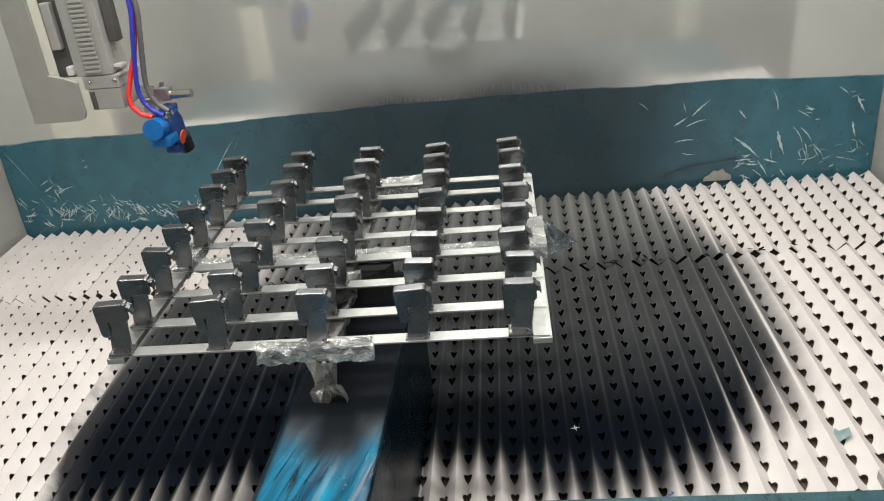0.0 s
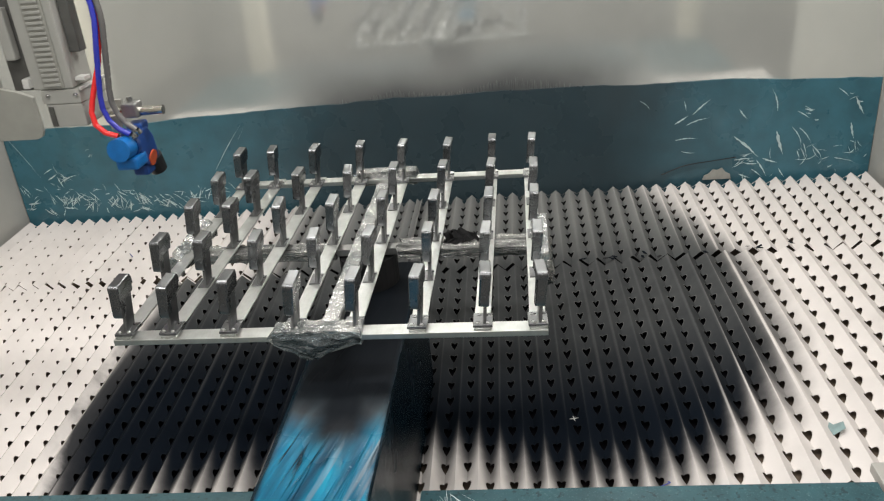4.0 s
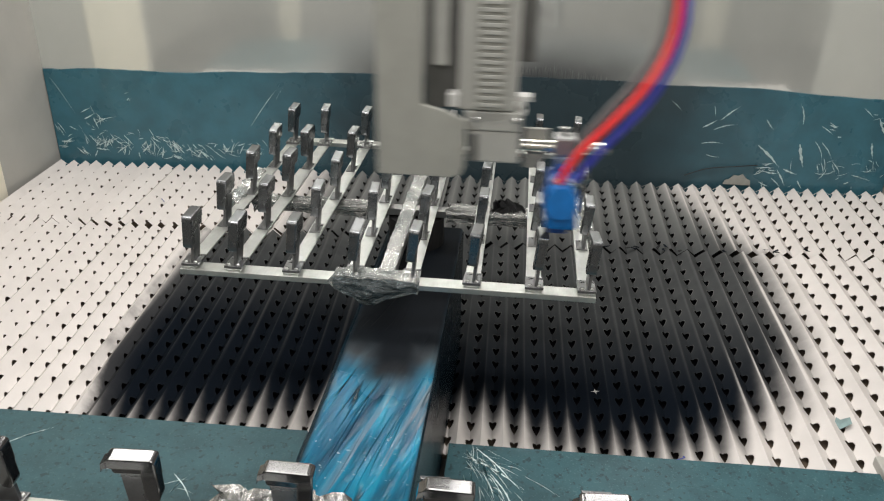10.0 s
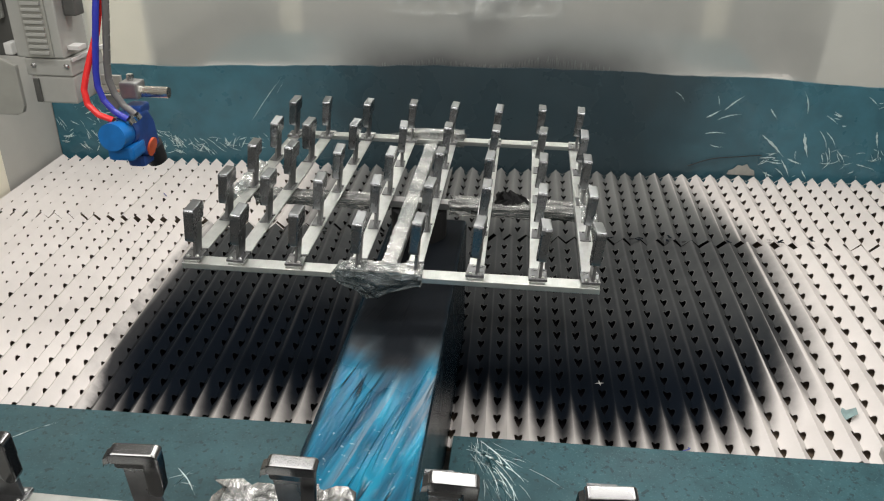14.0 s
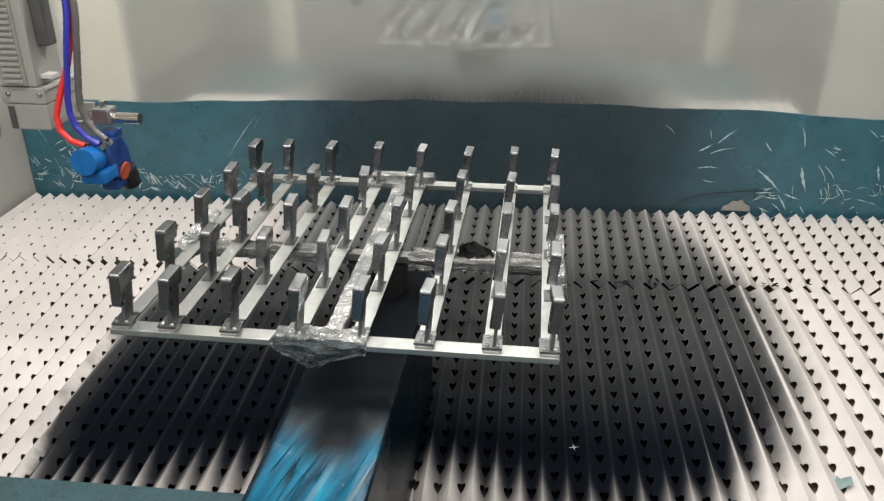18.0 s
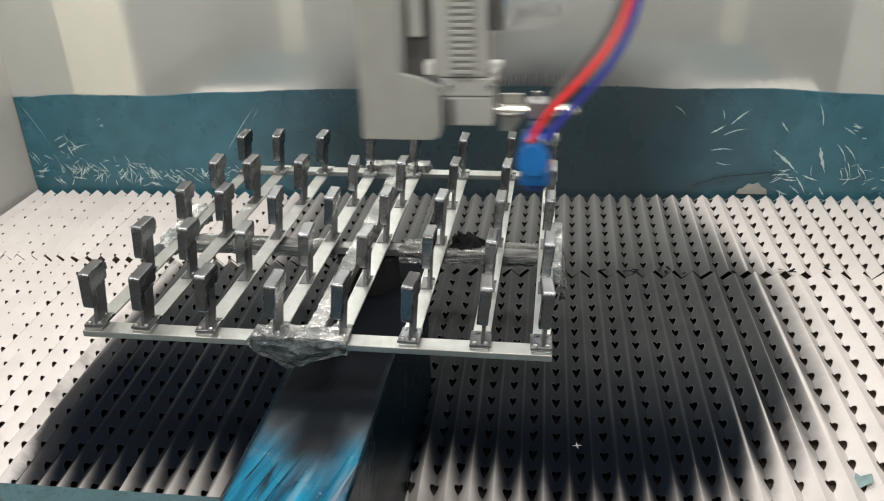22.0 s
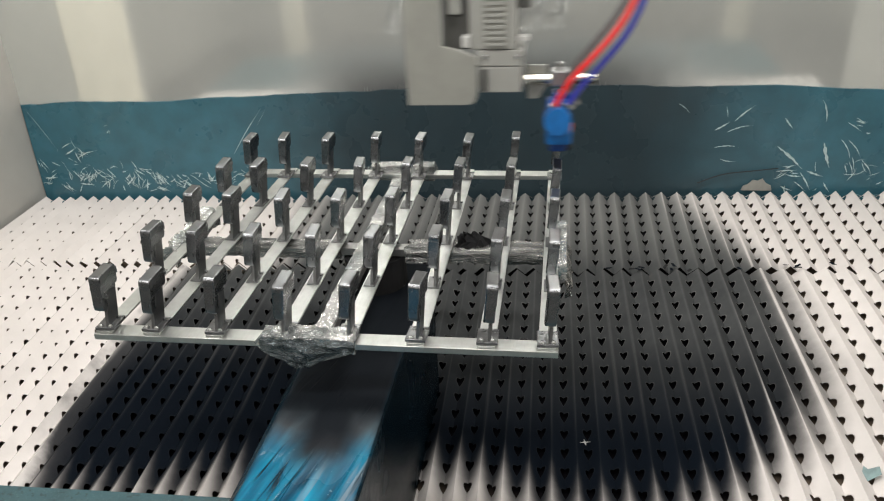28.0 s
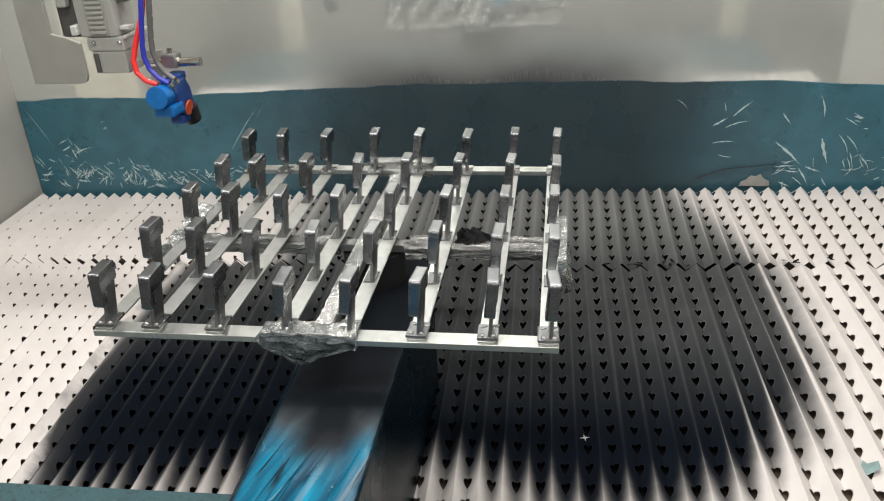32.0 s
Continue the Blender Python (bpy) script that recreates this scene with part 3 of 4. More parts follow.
SCRATCHES = [scratch_mesh(b, w, i) for i, (b, w) in enumerate([(0.015, 0.010), (0.07, 0.05), (-0.08, 0.055), (0.03, 0.07), (-0.03, 0.12), (0.10, 0.04)])]


def scratch(x, z, length, angle, kind):
    m = pose(x, Y_BACK - 0.0125, z, 0, -angle, 0) @ Matrix.Diagonal((length, 1, 0.9 * max(0.04, length), 1))
    return share("scratch", SCRATCHES[kind], film, m)


# the scratches that stand out: x, z, length, angle, kind
MARKS = [(1.06, 0.372, 0.085, 42, 3), (1.05, 0.315, 0.09, 16, 1), (1.01, 0.245, 0.085, 2, 1), (1.02, 0.195, 0.055, -8, 2), (1.215, 0.335, 0.05, -52, 4),
         (1.325, 0.385, 0.09, 108, 2), (1.235, 0.205, 0.13, -42, 3), (1.30, 0.115, 0.08, -58, 3), (1.36, 0.215, 0.10, -72, 4), (1.33, 0.145, 0.06, -20, 4)]
MARKS += [(1.42, 0.235, 0.09, -62, 5), (1.45, 0.24, 0.08, -52, 1), (1.635, 0.345, 0.075, -62, 4), (1.62, 0.25, 0.065, -75, 4), (1.57, 0.40, 0.05, -40, 3),
          (1.23, 0.155, 0.07, 4, 3), (-1.69, 0.30, 0.19, -62, 0), (-0.81, 0.305, 0.23, 53, 0), (-0.745, 0.36, 0.07, 56, 0), (-1.52, 0.205, 0.10, 20, 1)]
for mark in MARKS:
    scratch(*mark)
_r = random.Random(12)
for cx, cz, sx, sz, count in ((-1.42, 0.100, 0.08, 0.030, 70), (-1.16, 0.092, 0.10, 0.020, 64), (-1.62, 0.11, 0.06, 0.035, 26), (-0.93, 0.110, 0.06, 0.018, 26), (-1.45, 0.22, 0.14, 0.06, 7), (1.40, 0.13, 0.13, 0.05, 40), (1.58, 0.20, 0.07, 0.10, 26), (0.95, 0.36, 0.06, 0.03, 3), (-1.58, 0.20, 0.06, 0.07, 26)):
    clumps = [(_r.gauss(cx, sx), _r.gauss(cz, sz), _r.choice((-1, 1)) * _r.uniform(20, 75)) for _ in range(max(2, count // 7))]
    for _ in range(count):
        x, z, lean = _r.choice(clumps)
        if _r.random() < 0.3:
            x, z, lean = _r.gauss(cx, sx), _r.gauss(cz, sz), _r.uniform(-80, 80)
        scratch(_r.gauss(x, 0.016), max(0.055, _r.gauss(z, 0.011)), _r.uniform(0.012, 0.060), lean + _r.gauss(0, 18), _r.randrange(1, 6))
BARE = plain("bare_pale_metal", (0.29, 0.29, 0.265), 0.5)
bare = prism([(-0.045, -0.03), (0.05, -0.03), (0.046, -0.016), (0.030, -0.010), (0.018, 0.002), (0.004, -0.004), (-0.012, -0.002), (-0.026, -0.014), (-0.04, -0.018)], "y", 0.0, 0.002)
share("bare_patch", link_mesh("tmp_patch", bare, BARE).data, film, pose(1.130, Y_BACK - 0.0145, 0.122) @ Matrix.Diagonal((1.15, 1, 1.5, 1)), "pale bare patch where the film is torn")
bpy.data.objects.remove(bpy.data.objects["tmp_patch"])
fold = tube([(-0.14, 0, -0.03), (-0.05, 0, 0.005), (0.06, 0, 0.02), (0.14, 0, 0.03)], 0.0022, 6)
share("fold", link_mesh("tmp_patch", fold, BLACK_RUBBER).data, film, pose(1.06, Y_BACK - 0.014, 0.135), "dark fold in the film")
bpy.data.objects.remove(bpy.data.objects["tmp_patch"])


def front_lip(name, x0, x1, y0, y1):
    """A flat teal steel lip with a turned-down edge."""
    bm = bmesh.new()
    prof = [(y1, 0.0), (y1 + 0.002, -0.05), (y1 - 0.01, -0.05), (y1 - 0.012, -0.008), (y0, -0.008), (y0, 0.0)]
    a = [bm.verts.new((x0, y, ridge(x0, y1) + 0.003 + z)) for y, z in prof]
    b = [bm.verts.new((x1, y, ridge(x1, y1) + 0.003 + z)) for y, z in prof]
    bm.faces.new(a)
    bm.faces.new(b[::-1])
    for i in range(len(a)):
        j = (i + 1) % len(a)
        bm.faces.new((a[i], b[i], b[j], a[j]))
    bmesh.ops.recalc_face_normals(bm, faces=bm.faces[:])
    return tagged(link_mesh(name, bm, TEAL_LIP), "teal painted steel lip in front of the filter bed, stained and chipped", "lip", kind="structure")


lip_left = front_lip("trim_front_left", -1.76, -0.215, -1.1, Y_EDGE)
lip_right = front_lip("trim_front_right", 0.128, 1.10, -1.1, Y_EDGE - 0.008)


# ---- small marks on the filter ----
STAIN = plain("teal_paint_stain", (0.22, 0.31, 0.31), 0.7, 0.0, 0.25, 40)
INK = plain("blue_ink", (0.05, 0.07, 0.30), 0.6)
flake("paint_stain", [(-0.022, -0.012), (0.02, -0.016), (0.026, 0.004), (0.004, 0.012), (0.0, 0.026), (-0.016, 0.006)], 1.079, -0.165, 0.026, 10, STAIN, "teal paint stain on the white filter paper", -38)
flake("paper_scrap", [(0, 0.012), (0.002, 0.002), (0.012, 0), (0.002, -0.002), (0, -0.012), (-0.002, -0.002), (-0.012, 0), (-0.002, 0.002)], 0.483, -0.114, 0.026, 12, PAPER_SCRAP, "tiny soiled paper scrap on the blackened filter")
for x, y, turn in ((0.655, -0.315, 28), (0.697, -0.315, -34), (-0.72, -0.318, -20)):
    flake("pen_mark", [(-0.028, -0.0012), (0.028, -0.0012), (0.028, 0.0012), (-0.028, 0.0012)], x, y - 0.022, ridge(x, y) - 0.012, turn, INK, "blue pen line on the filter's edge")
flake("pen_mark", [(-0.02, -0.0015), (0.02, -0.0015), (0.02, 0.0015), (-0.02, 0.0015)], -1.13, 0.93, ridge(-1.13, 0.93) - 0.01, -50, INK, "blue pen line on the white filter")

_r = random.Random(33)
CHIP = scratch_mesh(0.06, 0.06, 77)
for x, y, turn, length in ((-0.44, -0.56, -48, 0.10), (-0.46, -0.545, 25, 0.05), (-0.45, -0.55, 70, 0.06), (-0.43, -0.57, -15, 0.04), (0.24, -0.42, -50, 0.14), (0.22, -0.46, -78, 0.12), (0.20, -0.41, -20, 0.08), (0.26, -0.50, -62, 0.12), (0.24, -0.44, -35, 0.16), (0.21, -0.52, -85, 0.06), (0.185, -0.40, -40, 0.05), (0.25, -0.46, -55, 0.10), (0.23, -0.49, -70, 0.09), (0.28, -0.47, -48, 0.07), (0.19, -0.44, -60, 0.07), (0.30, -0.52, -58, 0.05), (0.265, -0.43, -28, 0.06), (-0.87, -0.43, 40, 0.10)):
    lip = lip_left if x < 0 else lip_right
    share("scratch", CHIP, lip, pose(x, y, ridge(x, -0.33) + 0.0042, -90, 0, turn) @ Matrix.Diagonal((length, 1, max(0.03, length * 0.6), 1)))
for i in range(44):
    a, d, length = _r.gauss(-58, 16), _r.uniform(0.0, 0.15), _r.uniform(0.012, 0.10)
    x, y = 0.165 + (d + length / 2) * math.cos(radians(a)) + _r.gauss(0, 0.012), min(-0.375, -0.362 + (d + length / 2) * math.sin(radians(a)) + _r.gauss(0, 0.012))
    share("scratch", CHIP, lip_right, pose(x, y, ridge(x, -0.35) + 0.0042, -90, 0, a + _r.gauss(0, 22)) @ Matrix.Diagonal((length, 1, _r.uniform(0.010, 0.05), 1)))
for i in range(14):
    x = _r.uniform(0.5, 1.35)
    flake("torn_paper", [(-0.012, -0.003), (0.010, -0.005), (0.013, 0.002), (-0.004, 0.006)], x, pulled(x, Y_SEAM) + _r.uniform(-0.02, 0.02), ridge(x, Y_SEAM) + _r.uniform(-0.006, 0.004), _r.uniform(0, 180), PAPER if i % 3 else CONCRETE, "torn scrap of filter paper at the seam", _r.uniform(-30, 30))

# corner of the lip
structure("trim_corner", box(1.104, 1.135, -1.1, -0.30, -0.10, 0.045, 0.004), BEIGE, "beige steel corner strip beside the lip")
structure("trim_corner_box", box(1.139, 1.60, -1.1, -0.34, -0.10, 0.052, 0.006), TEAL_LIP, "teal painted corner box beside the filter bed")


# ---- swing arm under the racks ----
def swing_arm():
    t = thing("swing_arm", "rotary support arm wrapped in blue stretch film, blackened under the rack", "arm", pose(0, 0, 0))
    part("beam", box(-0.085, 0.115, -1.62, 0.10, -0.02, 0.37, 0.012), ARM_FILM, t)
    rnd = random.Random(21)
    for i in range(9):
        x0, y0, ln = rnd.uniform(-0.05, 0.06), rnd.uniform(-0.98, -0.76), rnd.uniform(0.10, 0.26)
        x1 = min(0.10, x0 + ln * rnd.uniform(0.17, 0.23))
        pts = [(x0, y0, 0.3690), ((x0 + x1) / 2 + rnd.uniform(-0.004, 0.004), y0 + ln / 2, 0.3705), (x1, y0 + ln, 0.3690)]
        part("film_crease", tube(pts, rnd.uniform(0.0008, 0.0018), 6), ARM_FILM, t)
    part("turntable", rod((0.0, 0.0, 0.36), (0.0, 0.0, 0.445), 0.07, 32), CONCRETE, t)
    part("pedestal", rod((0.015, -0.75, -0.55), (0.015, -0.75, 0.0), 0.16, 32), CONCRETE, t)
    part("front_turntable", rod((0.0, -1.5, 0.36), (0.0, -1.5, 0.445), 0.07, 32), CONCRETE, t)
    return t


swing_arm()

# ---- racks ----
RAILS = [-0.408, -0.314, -0.193, -0.066, 0.053, 0.179, 0.303, 0.408]
SEATS = [-0.392 + 0.1935 * i for i in range(5)]


LEAN_X, LEAN_Y = 4.0, 8.0  # the clips lean, in degrees, to their side and to their back


def bracket_mesh(half, thick):
    """The clip that carries a part: a foot on the rail and a flat, leaning upright strip."""
    bm = prism([(-0.029, 0.0), (0.010, 0.0), (0.009, 0.102), (-0.027, 0.102)], "x", 0.0005, 0.0068, 0.0010)
    for v in bm.verts:
        v.co.x += v.co.z * math.tan(radians(LEAN_X))
        v.co.y += v.co.z * math.tan(radians(LEAN_Y))
    box(-half, half, -0.032, 0.014, 0.0, thick, thick * 0.2, bm)
    me = bpy.data.meshes.new("bracket")
    bm.to_mesh(me)
    bm.free()
    return me


def cap_mesh():
    """The sprayed part: a hood over the strip with a round-ended plate hanging beside it at the front and a small hook at the back."""
    w, y0, y1, zt = 0.0105, -0.050, 0.012, 0.113

    def hood(drop):
        return [(y0, zt - 0.005), (y0 + 0.0015, zt - 0.0018), (y0 + 0.005, zt), (y1 - 0.005, zt), (y1 - 0.0015, zt - 0.0018), (y1, zt - 0.005), (y1, zt - drop + 0.004), (y1 - 0.003, zt - drop), (y0 + 0.002, zt - drop), (y0, zt - drop + 0.002)]

    plate = [(y0 + 0.0002, zt - 0.012), (y0 + 0.020, zt - 0.012), (y0 + 0.020, zt - 0.064), (y0 + 0.017, zt - 0.070), (y0 + 0.012, zt - 0.073), (y0 + 0.006, zt - 0.073), (y0 + 0.002, zt - 0.070), (y0 + 0.0002, zt - 0.064)]
    hook = [(y1 - 0.001, zt - 0.006), (y1 + 0.006, zt - 0.010), (y1 + 0.008, zt - 0.026), (y1 + 0.005, zt - 0.020), (y1 - 0.001, zt - 0.018)]
    bm = prism(hood(0.017), "x", -w, w, 0.0024)
    skirt = [(y0 + 0.0003, zt - 0.010), (y1 - 0.0003, zt - 0.010), (y1 - 0.0003, zt - 0.034), (y1 - 0.003, zt - 0.038), (y0 + 0.0003, zt - 0.038)]
    for piece in (prism(plate, "x", -w + 0.0002, w - 0.0012, 0.0024), prism(skirt, "x", 0.0025, w - 0.0003, 0.0012), prism(hook, "x", -w + 0.002, w - 0.002, 0.0006)):
        tmp = bpy.data.meshes.new("tmp")
        piece.to_mesh(tmp)
        piece.free()
        bm.from_mesh(tmp)
        bpy.data.meshes.remove(tmp)
    me = bpy.data.meshes.new("sprayed_part")
    bm.to_mesh(me)
    bm.free()
    return me


END_BRACKET, BRACKET = bracket_mesh(0.0185, 0.0055), bracket_mesh(0.0120, 0.0024)
END_BRACKET.materials.append(STEM_BRIGHT)
BRACKET.materials.append(STEM_BRIGHT)
CAP_GREY = cap_mesh()
CAP_GREY.materials.append(PART_GREY)
CAP_BLACK = CAP_GREY.copy()
CAP_BLACK.materials.clear()
CAP_BLACK.materials.append(PART_BLACK)
_bm = rod((0, 0, 0), (0, 0, 0.003), 0.0058, 12)
bmesh.ops.create_uvsphere(_bm, u_segments=10, v_segments=6, radius=0.0056, matrix=Matrix.Translation((0, 0, 0.003)) @ Matrix.Diagonal((1, 1, 0.5, 1)))
SCREW_MESH = bpy.data.meshes.new("screw")
_bm.to_mesh(SCREW_MESH)
_bm.free()
SCREW_MESH.materials.append(SCREW)
RAIL_MESH = bpy.data.meshes.new("rail")
_bm = box(-0.0155, 0.0155, -0.427, 0.427, -0.004, 0.0, 0.0008)
box(-0.0155, -0.0125, -0.40, 0.40, -0.016, -0.002, 0.0006, _bm)
_bm.to_mesh(RAIL_MESH)
_bm.free()
RAIL_MESH.materials.append(ALU)


def foil_lump(x0, x1, y0, y1, z0, z1, seed, rough=0.012):
    """Foil crumpled tightly round a bar: a faceted sleeve along the longer side, with ragged ends."""
    rnd = random.Random(seed)
    along_x = x1 - x0 > y1 - y0
    lo, hi = (x0, x1) if along_x else (y0, y1)
    c0, c1 = (y0, y1) if along_x else (x0, x1)
    ring = [(c0, z0), (c0, (z0 + z1) / 2), (c0, z1), (c0 + (c1 - c0) * 0.33, z1), (c0 + (c1 - c0) * 0.67, z1), (c1, z1), (c1, (z0 + z1) / 2), (c1, z0), ((c0 + c1) / 2, z0)]
    n = max(4, round((hi - lo) / 0.013))
    bm = bmesh.new()
    rows = []
    for i in range(n + 1):
        swell = 1.0 + rnd.uniform(-16, 16) * rough
        row = []
        for c, z in ring:
            p = lo + (hi - lo) * i / n + rnd.uniform(-0.004, 0.004) + (rnd.uniform(-0.008, 0.008) if i in (0, n) else 0)
            c = (c0 + c1) / 2 + (c - (c0 + c1) / 2) * swell + rnd.uniform(-0.45, 0.45) * rough
            z = (z0 + z1) / 2 + (z - (z0 + z1) / 2) * swell + rnd.uniform(-0.45, 0.45) * rough
            row.append(bm.verts.new((p, c, z) if along_x else (c, p, z)))
        rows.append(row)
    k = len(ring)
    for a, b in zip(rows, rows[1:]):
        for j in range(k):
            q = (a[j], b[j], b[(j + 1) % k], a[(j + 1) % k])
            o = rnd.randrange(2)
            bm.faces.new((q[o], q[o + 1], q[o + 2]))
            bm.faces.new((q[o], q[o + 2], q[(o + 3) % 4]))
    bm.faces.new(rows[0])
    bm.faces.new(rows[-1][::-1])
    bmesh.ops.recalc_face_normals(bm, faces=bm.faces[:])
    return bm


def foil_tail(points, width, seed, wild=1.0):
    """A hanging crumpled tongue of foil along points."""
    rnd = random.Random(seed)
    bm = bmesh.new()
    rows = []
    for i, (p, w) in enumerate(zip(points, width)):
        p = Vector(p)
        row = []
        for k in range(9):
            u = k / 8 - 0.5
            row.append(bm.verts.new(p + Vector((u * w, wild * rnd.uniform(-0.010, 0.010), wild * rnd.uniform(-0.006, 0.006)))))
        rows.append(row)
    for a, b in zip(rows, rows[1:]):
        for k in range(8):
            bm.faces.new((a[k], a[k + 1], b[k + 1], b[k]))
    bmesh.ops.solidify(bm, geom=bm.faces[:], thickness=0.0012)
    return bm


def rack(name, label, m, cap_me, cap_label, lean):
    t = thing(name, label, "rack", m, "spray racks")
    for y in (-0.4125, 0.4125):
        part("crossbar", box(-0.427, 0.427, y - 0.0180, y + 0.0180, -0.0165, -0.0045, 0.0012), ALU, t)
    part("centre_bar", box(-0.40, 0.40, -0.03, 0.0, -0.034, -0.0165, 0.001), ALU_DULL, t)
    part("lengthwise_bar", box(-0.022, 0.012, -0.40, 0.40, -0.034, -0.0175, 0.001), ALU_DULL, t)
    for x in RAILS:
        share("rail", RAIL_MESH, t, pose(x, 0, 0))
        for i, y in enumerate(SEATS):
            tilt = random.uniform(-3.0, 3.0)
            b = share("bracket", END_BRACKET if i in (0, 4) else BRACKET, t, pose(x + random.uniform(-0.001, 0.001), y, 0.0003, 0, 0, tilt))
            for dx in (-0.0095, 0.0095) if i in (0, 4) else ():
                share("screw", SCREW_MESH, b, pose(dx, -0.0300 + 0.004, 0.0052) @ Matrix.Diagonal((0.75, 0.75, 0.8, 1)))
            share("sprayed_part", cap_me, b, pose(0.095 * math.tan(radians(LEAN_X)) - 0.008, 0.095 * math.tan(radians(LEAN_Y)), 0.001, random.uniform(-3.0, 5.0), lean + random.uniform(-1.7, 1.7), random.uniform(-3, 3)), cap_label)
    return t


main_rack = rack("spray_rack", "aluminium jig rack holding rows of grey primed clips", pose(RACK_X, 0, RACK_Z), CAP_GREY, "grey sprayed glossy clip", 5.2)
def wrap(x0, x1, y0, y1, z0, z1, seed, rough, label):
    part("foil_wrap", foil_lump(x0, x1, y0, y1, z0, z1, seed, rough), FOIL_GREY if "grey" in label else FOIL, main_rack, label)


wrap(-0.104, 0.072, -0.435, -0.392, -0.020, 0.007, 3, 0.005, "crumpled aluminium foil round the crossbar")
part("foil_drop", foil_tail([(-0.014, -0.434, 0.004), (-0.014, -0.441, -0.006), (-0.016, -0.443, -0.018), (-0.020, -0.443, -0.027), (-0.026, -0.442, -0.037), (-0.028, -0.441, -0.046), (-0.028, -0.440, -0.053)], (0.176, 0.178, 0.170, 0.120, 0.070, 0.042, 0.024), 31, 0.30), FOIL_DARK, main_rack, "torn foil point hanging from the crossbar")
wrap(-0.082, 0.088, 0.402, 0.442, -0.024, 0.016, 8, 0.0028, "crumpled aluminium foil round the crossbar")
wrap(-0.022, 0.011, -0.395, 0.395, -0.036, -0.013, 11, 0.0028, "foil strip along the middle bar")
wrap(0.09, 0.41, -0.048, 0.018, -0.038, -0.014, 15, 0.0035, "grey foil strip along the centre bar")
wrap(-0.40, -0.06, -0.040, 0.008, -0.038, -0.014, 19, 0.0035, "grey foil strip along the centre bar")
wrap(0.405, 0.440, -0.130, 0.092, -0.026, 0.004, 23, 0.006, "crumpled aluminium foil round the outer rail")
wrap(-0.450, -0.416, -0.10, 0.13, -0.034, 0.004, 27, 0.008, "crumpled aluminium foil round the outer rail")
tail = part("foil_tail", foil_tail([(0.0, 0.0, -0.02), (0.0, 0.004, -0.045), (0.004, -0.002, -0.066), (0.0, 0.003, -0.085), (-0.006, 0.0, -0.105), (-0.012, 0.0, -0.130)], (0.06, 0.05, 0.045, 0.06, 0.045, 0.006), 37), FOIL, main_rack, "torn foil tail hanging from the outer rail")
tail.matrix_basis = pose(0.447, -0.005, 0, 0, 0, 90)
tip = part("foil_tail", foil_tail([(0.0, 0.0, 0.0), (0.012, 0.0, -0.018), (0.026, 0.0, -0.034)], (0.03, 0.022, 0.004), 41), FOIL, tail, "torn foil tip")
tip.matrix_basis = pose(0.014, 0.0, -0.072)


def foil_triangle(a, b, c, seed):
    """A stiff torn corner of foil between three points, folded along its length."""
    rnd = random.Random(seed)
    a, b, c = Vector(a), Vector(b), Vector(c)
    bm = bmesh.new()
    rows = []
    for i in range(7):
        p, q = a.lerp(b, (i + 0.05) / 6.05), a.lerp(c, (i + 0.05) / 6.05)
        rows.append([bm.verts.new(p.lerp(q, k / 5) + Vector((rnd.uniform(-0.002, 0.002), rnd.uniform(-0.002, 0.002), (0.010 if k == 1 else -0.006 if k == 3 else 0.0) * i / 6 + rnd.uniform(-0.002, 0.002)))) for k in range(6)])
    for u, v in zip(rows, rows[1:]):
        for k in range(5):
            bm.faces.new((u[k], v[k], v[k + 1], u[k + 1]))
    bmesh.ops.solidify(bm, geom=bm.faces[:], thickness=0.0012)
    return bm


part("foil_flap", foil_triangle((-0.135, 0.430, -0.002), (0.028, 0.526, -0.012), (0.035, 0.448, -0.030), 43), FOIL_DARK, main_rack, "dull foil flap sticking out behind the crossbar")
torn = part("foil_flap", foil_tail([(0.0, -0.020, -0.012), (0.006, -0.010, -0.006), (0.0, 0.000, -0.002), (-0.010, 0.012, -0.002), (-0.016, 0.020, 0.002)], (0.088, 0.080, 0.074, 0.050, 0.030), 47, 1.1), CONCRETE, main_rack, "black torn flap on the centre bar")
torn.matrix_basis = pose(0.237, 0.0, 0)

front_rack = rack("spray_rack", "aluminium jig rack holding freshly sprayed gloss black clips", pose(-0.022, -1.508, RACK_Z, 0, 0, 90), CAP_BLACK, "freshly sprayed gloss black clip", -4.6)


part("foil_wrap", foil_lump(0.425, 0.470, -0.075, 0.105, -0.035, 0.008, 51, 0.008), FOIL_GREY, front_rack, "crumpled aluminium foil round the outer rail")


# ---- spray head on its gantry column ----
GUN_Z = 0.70


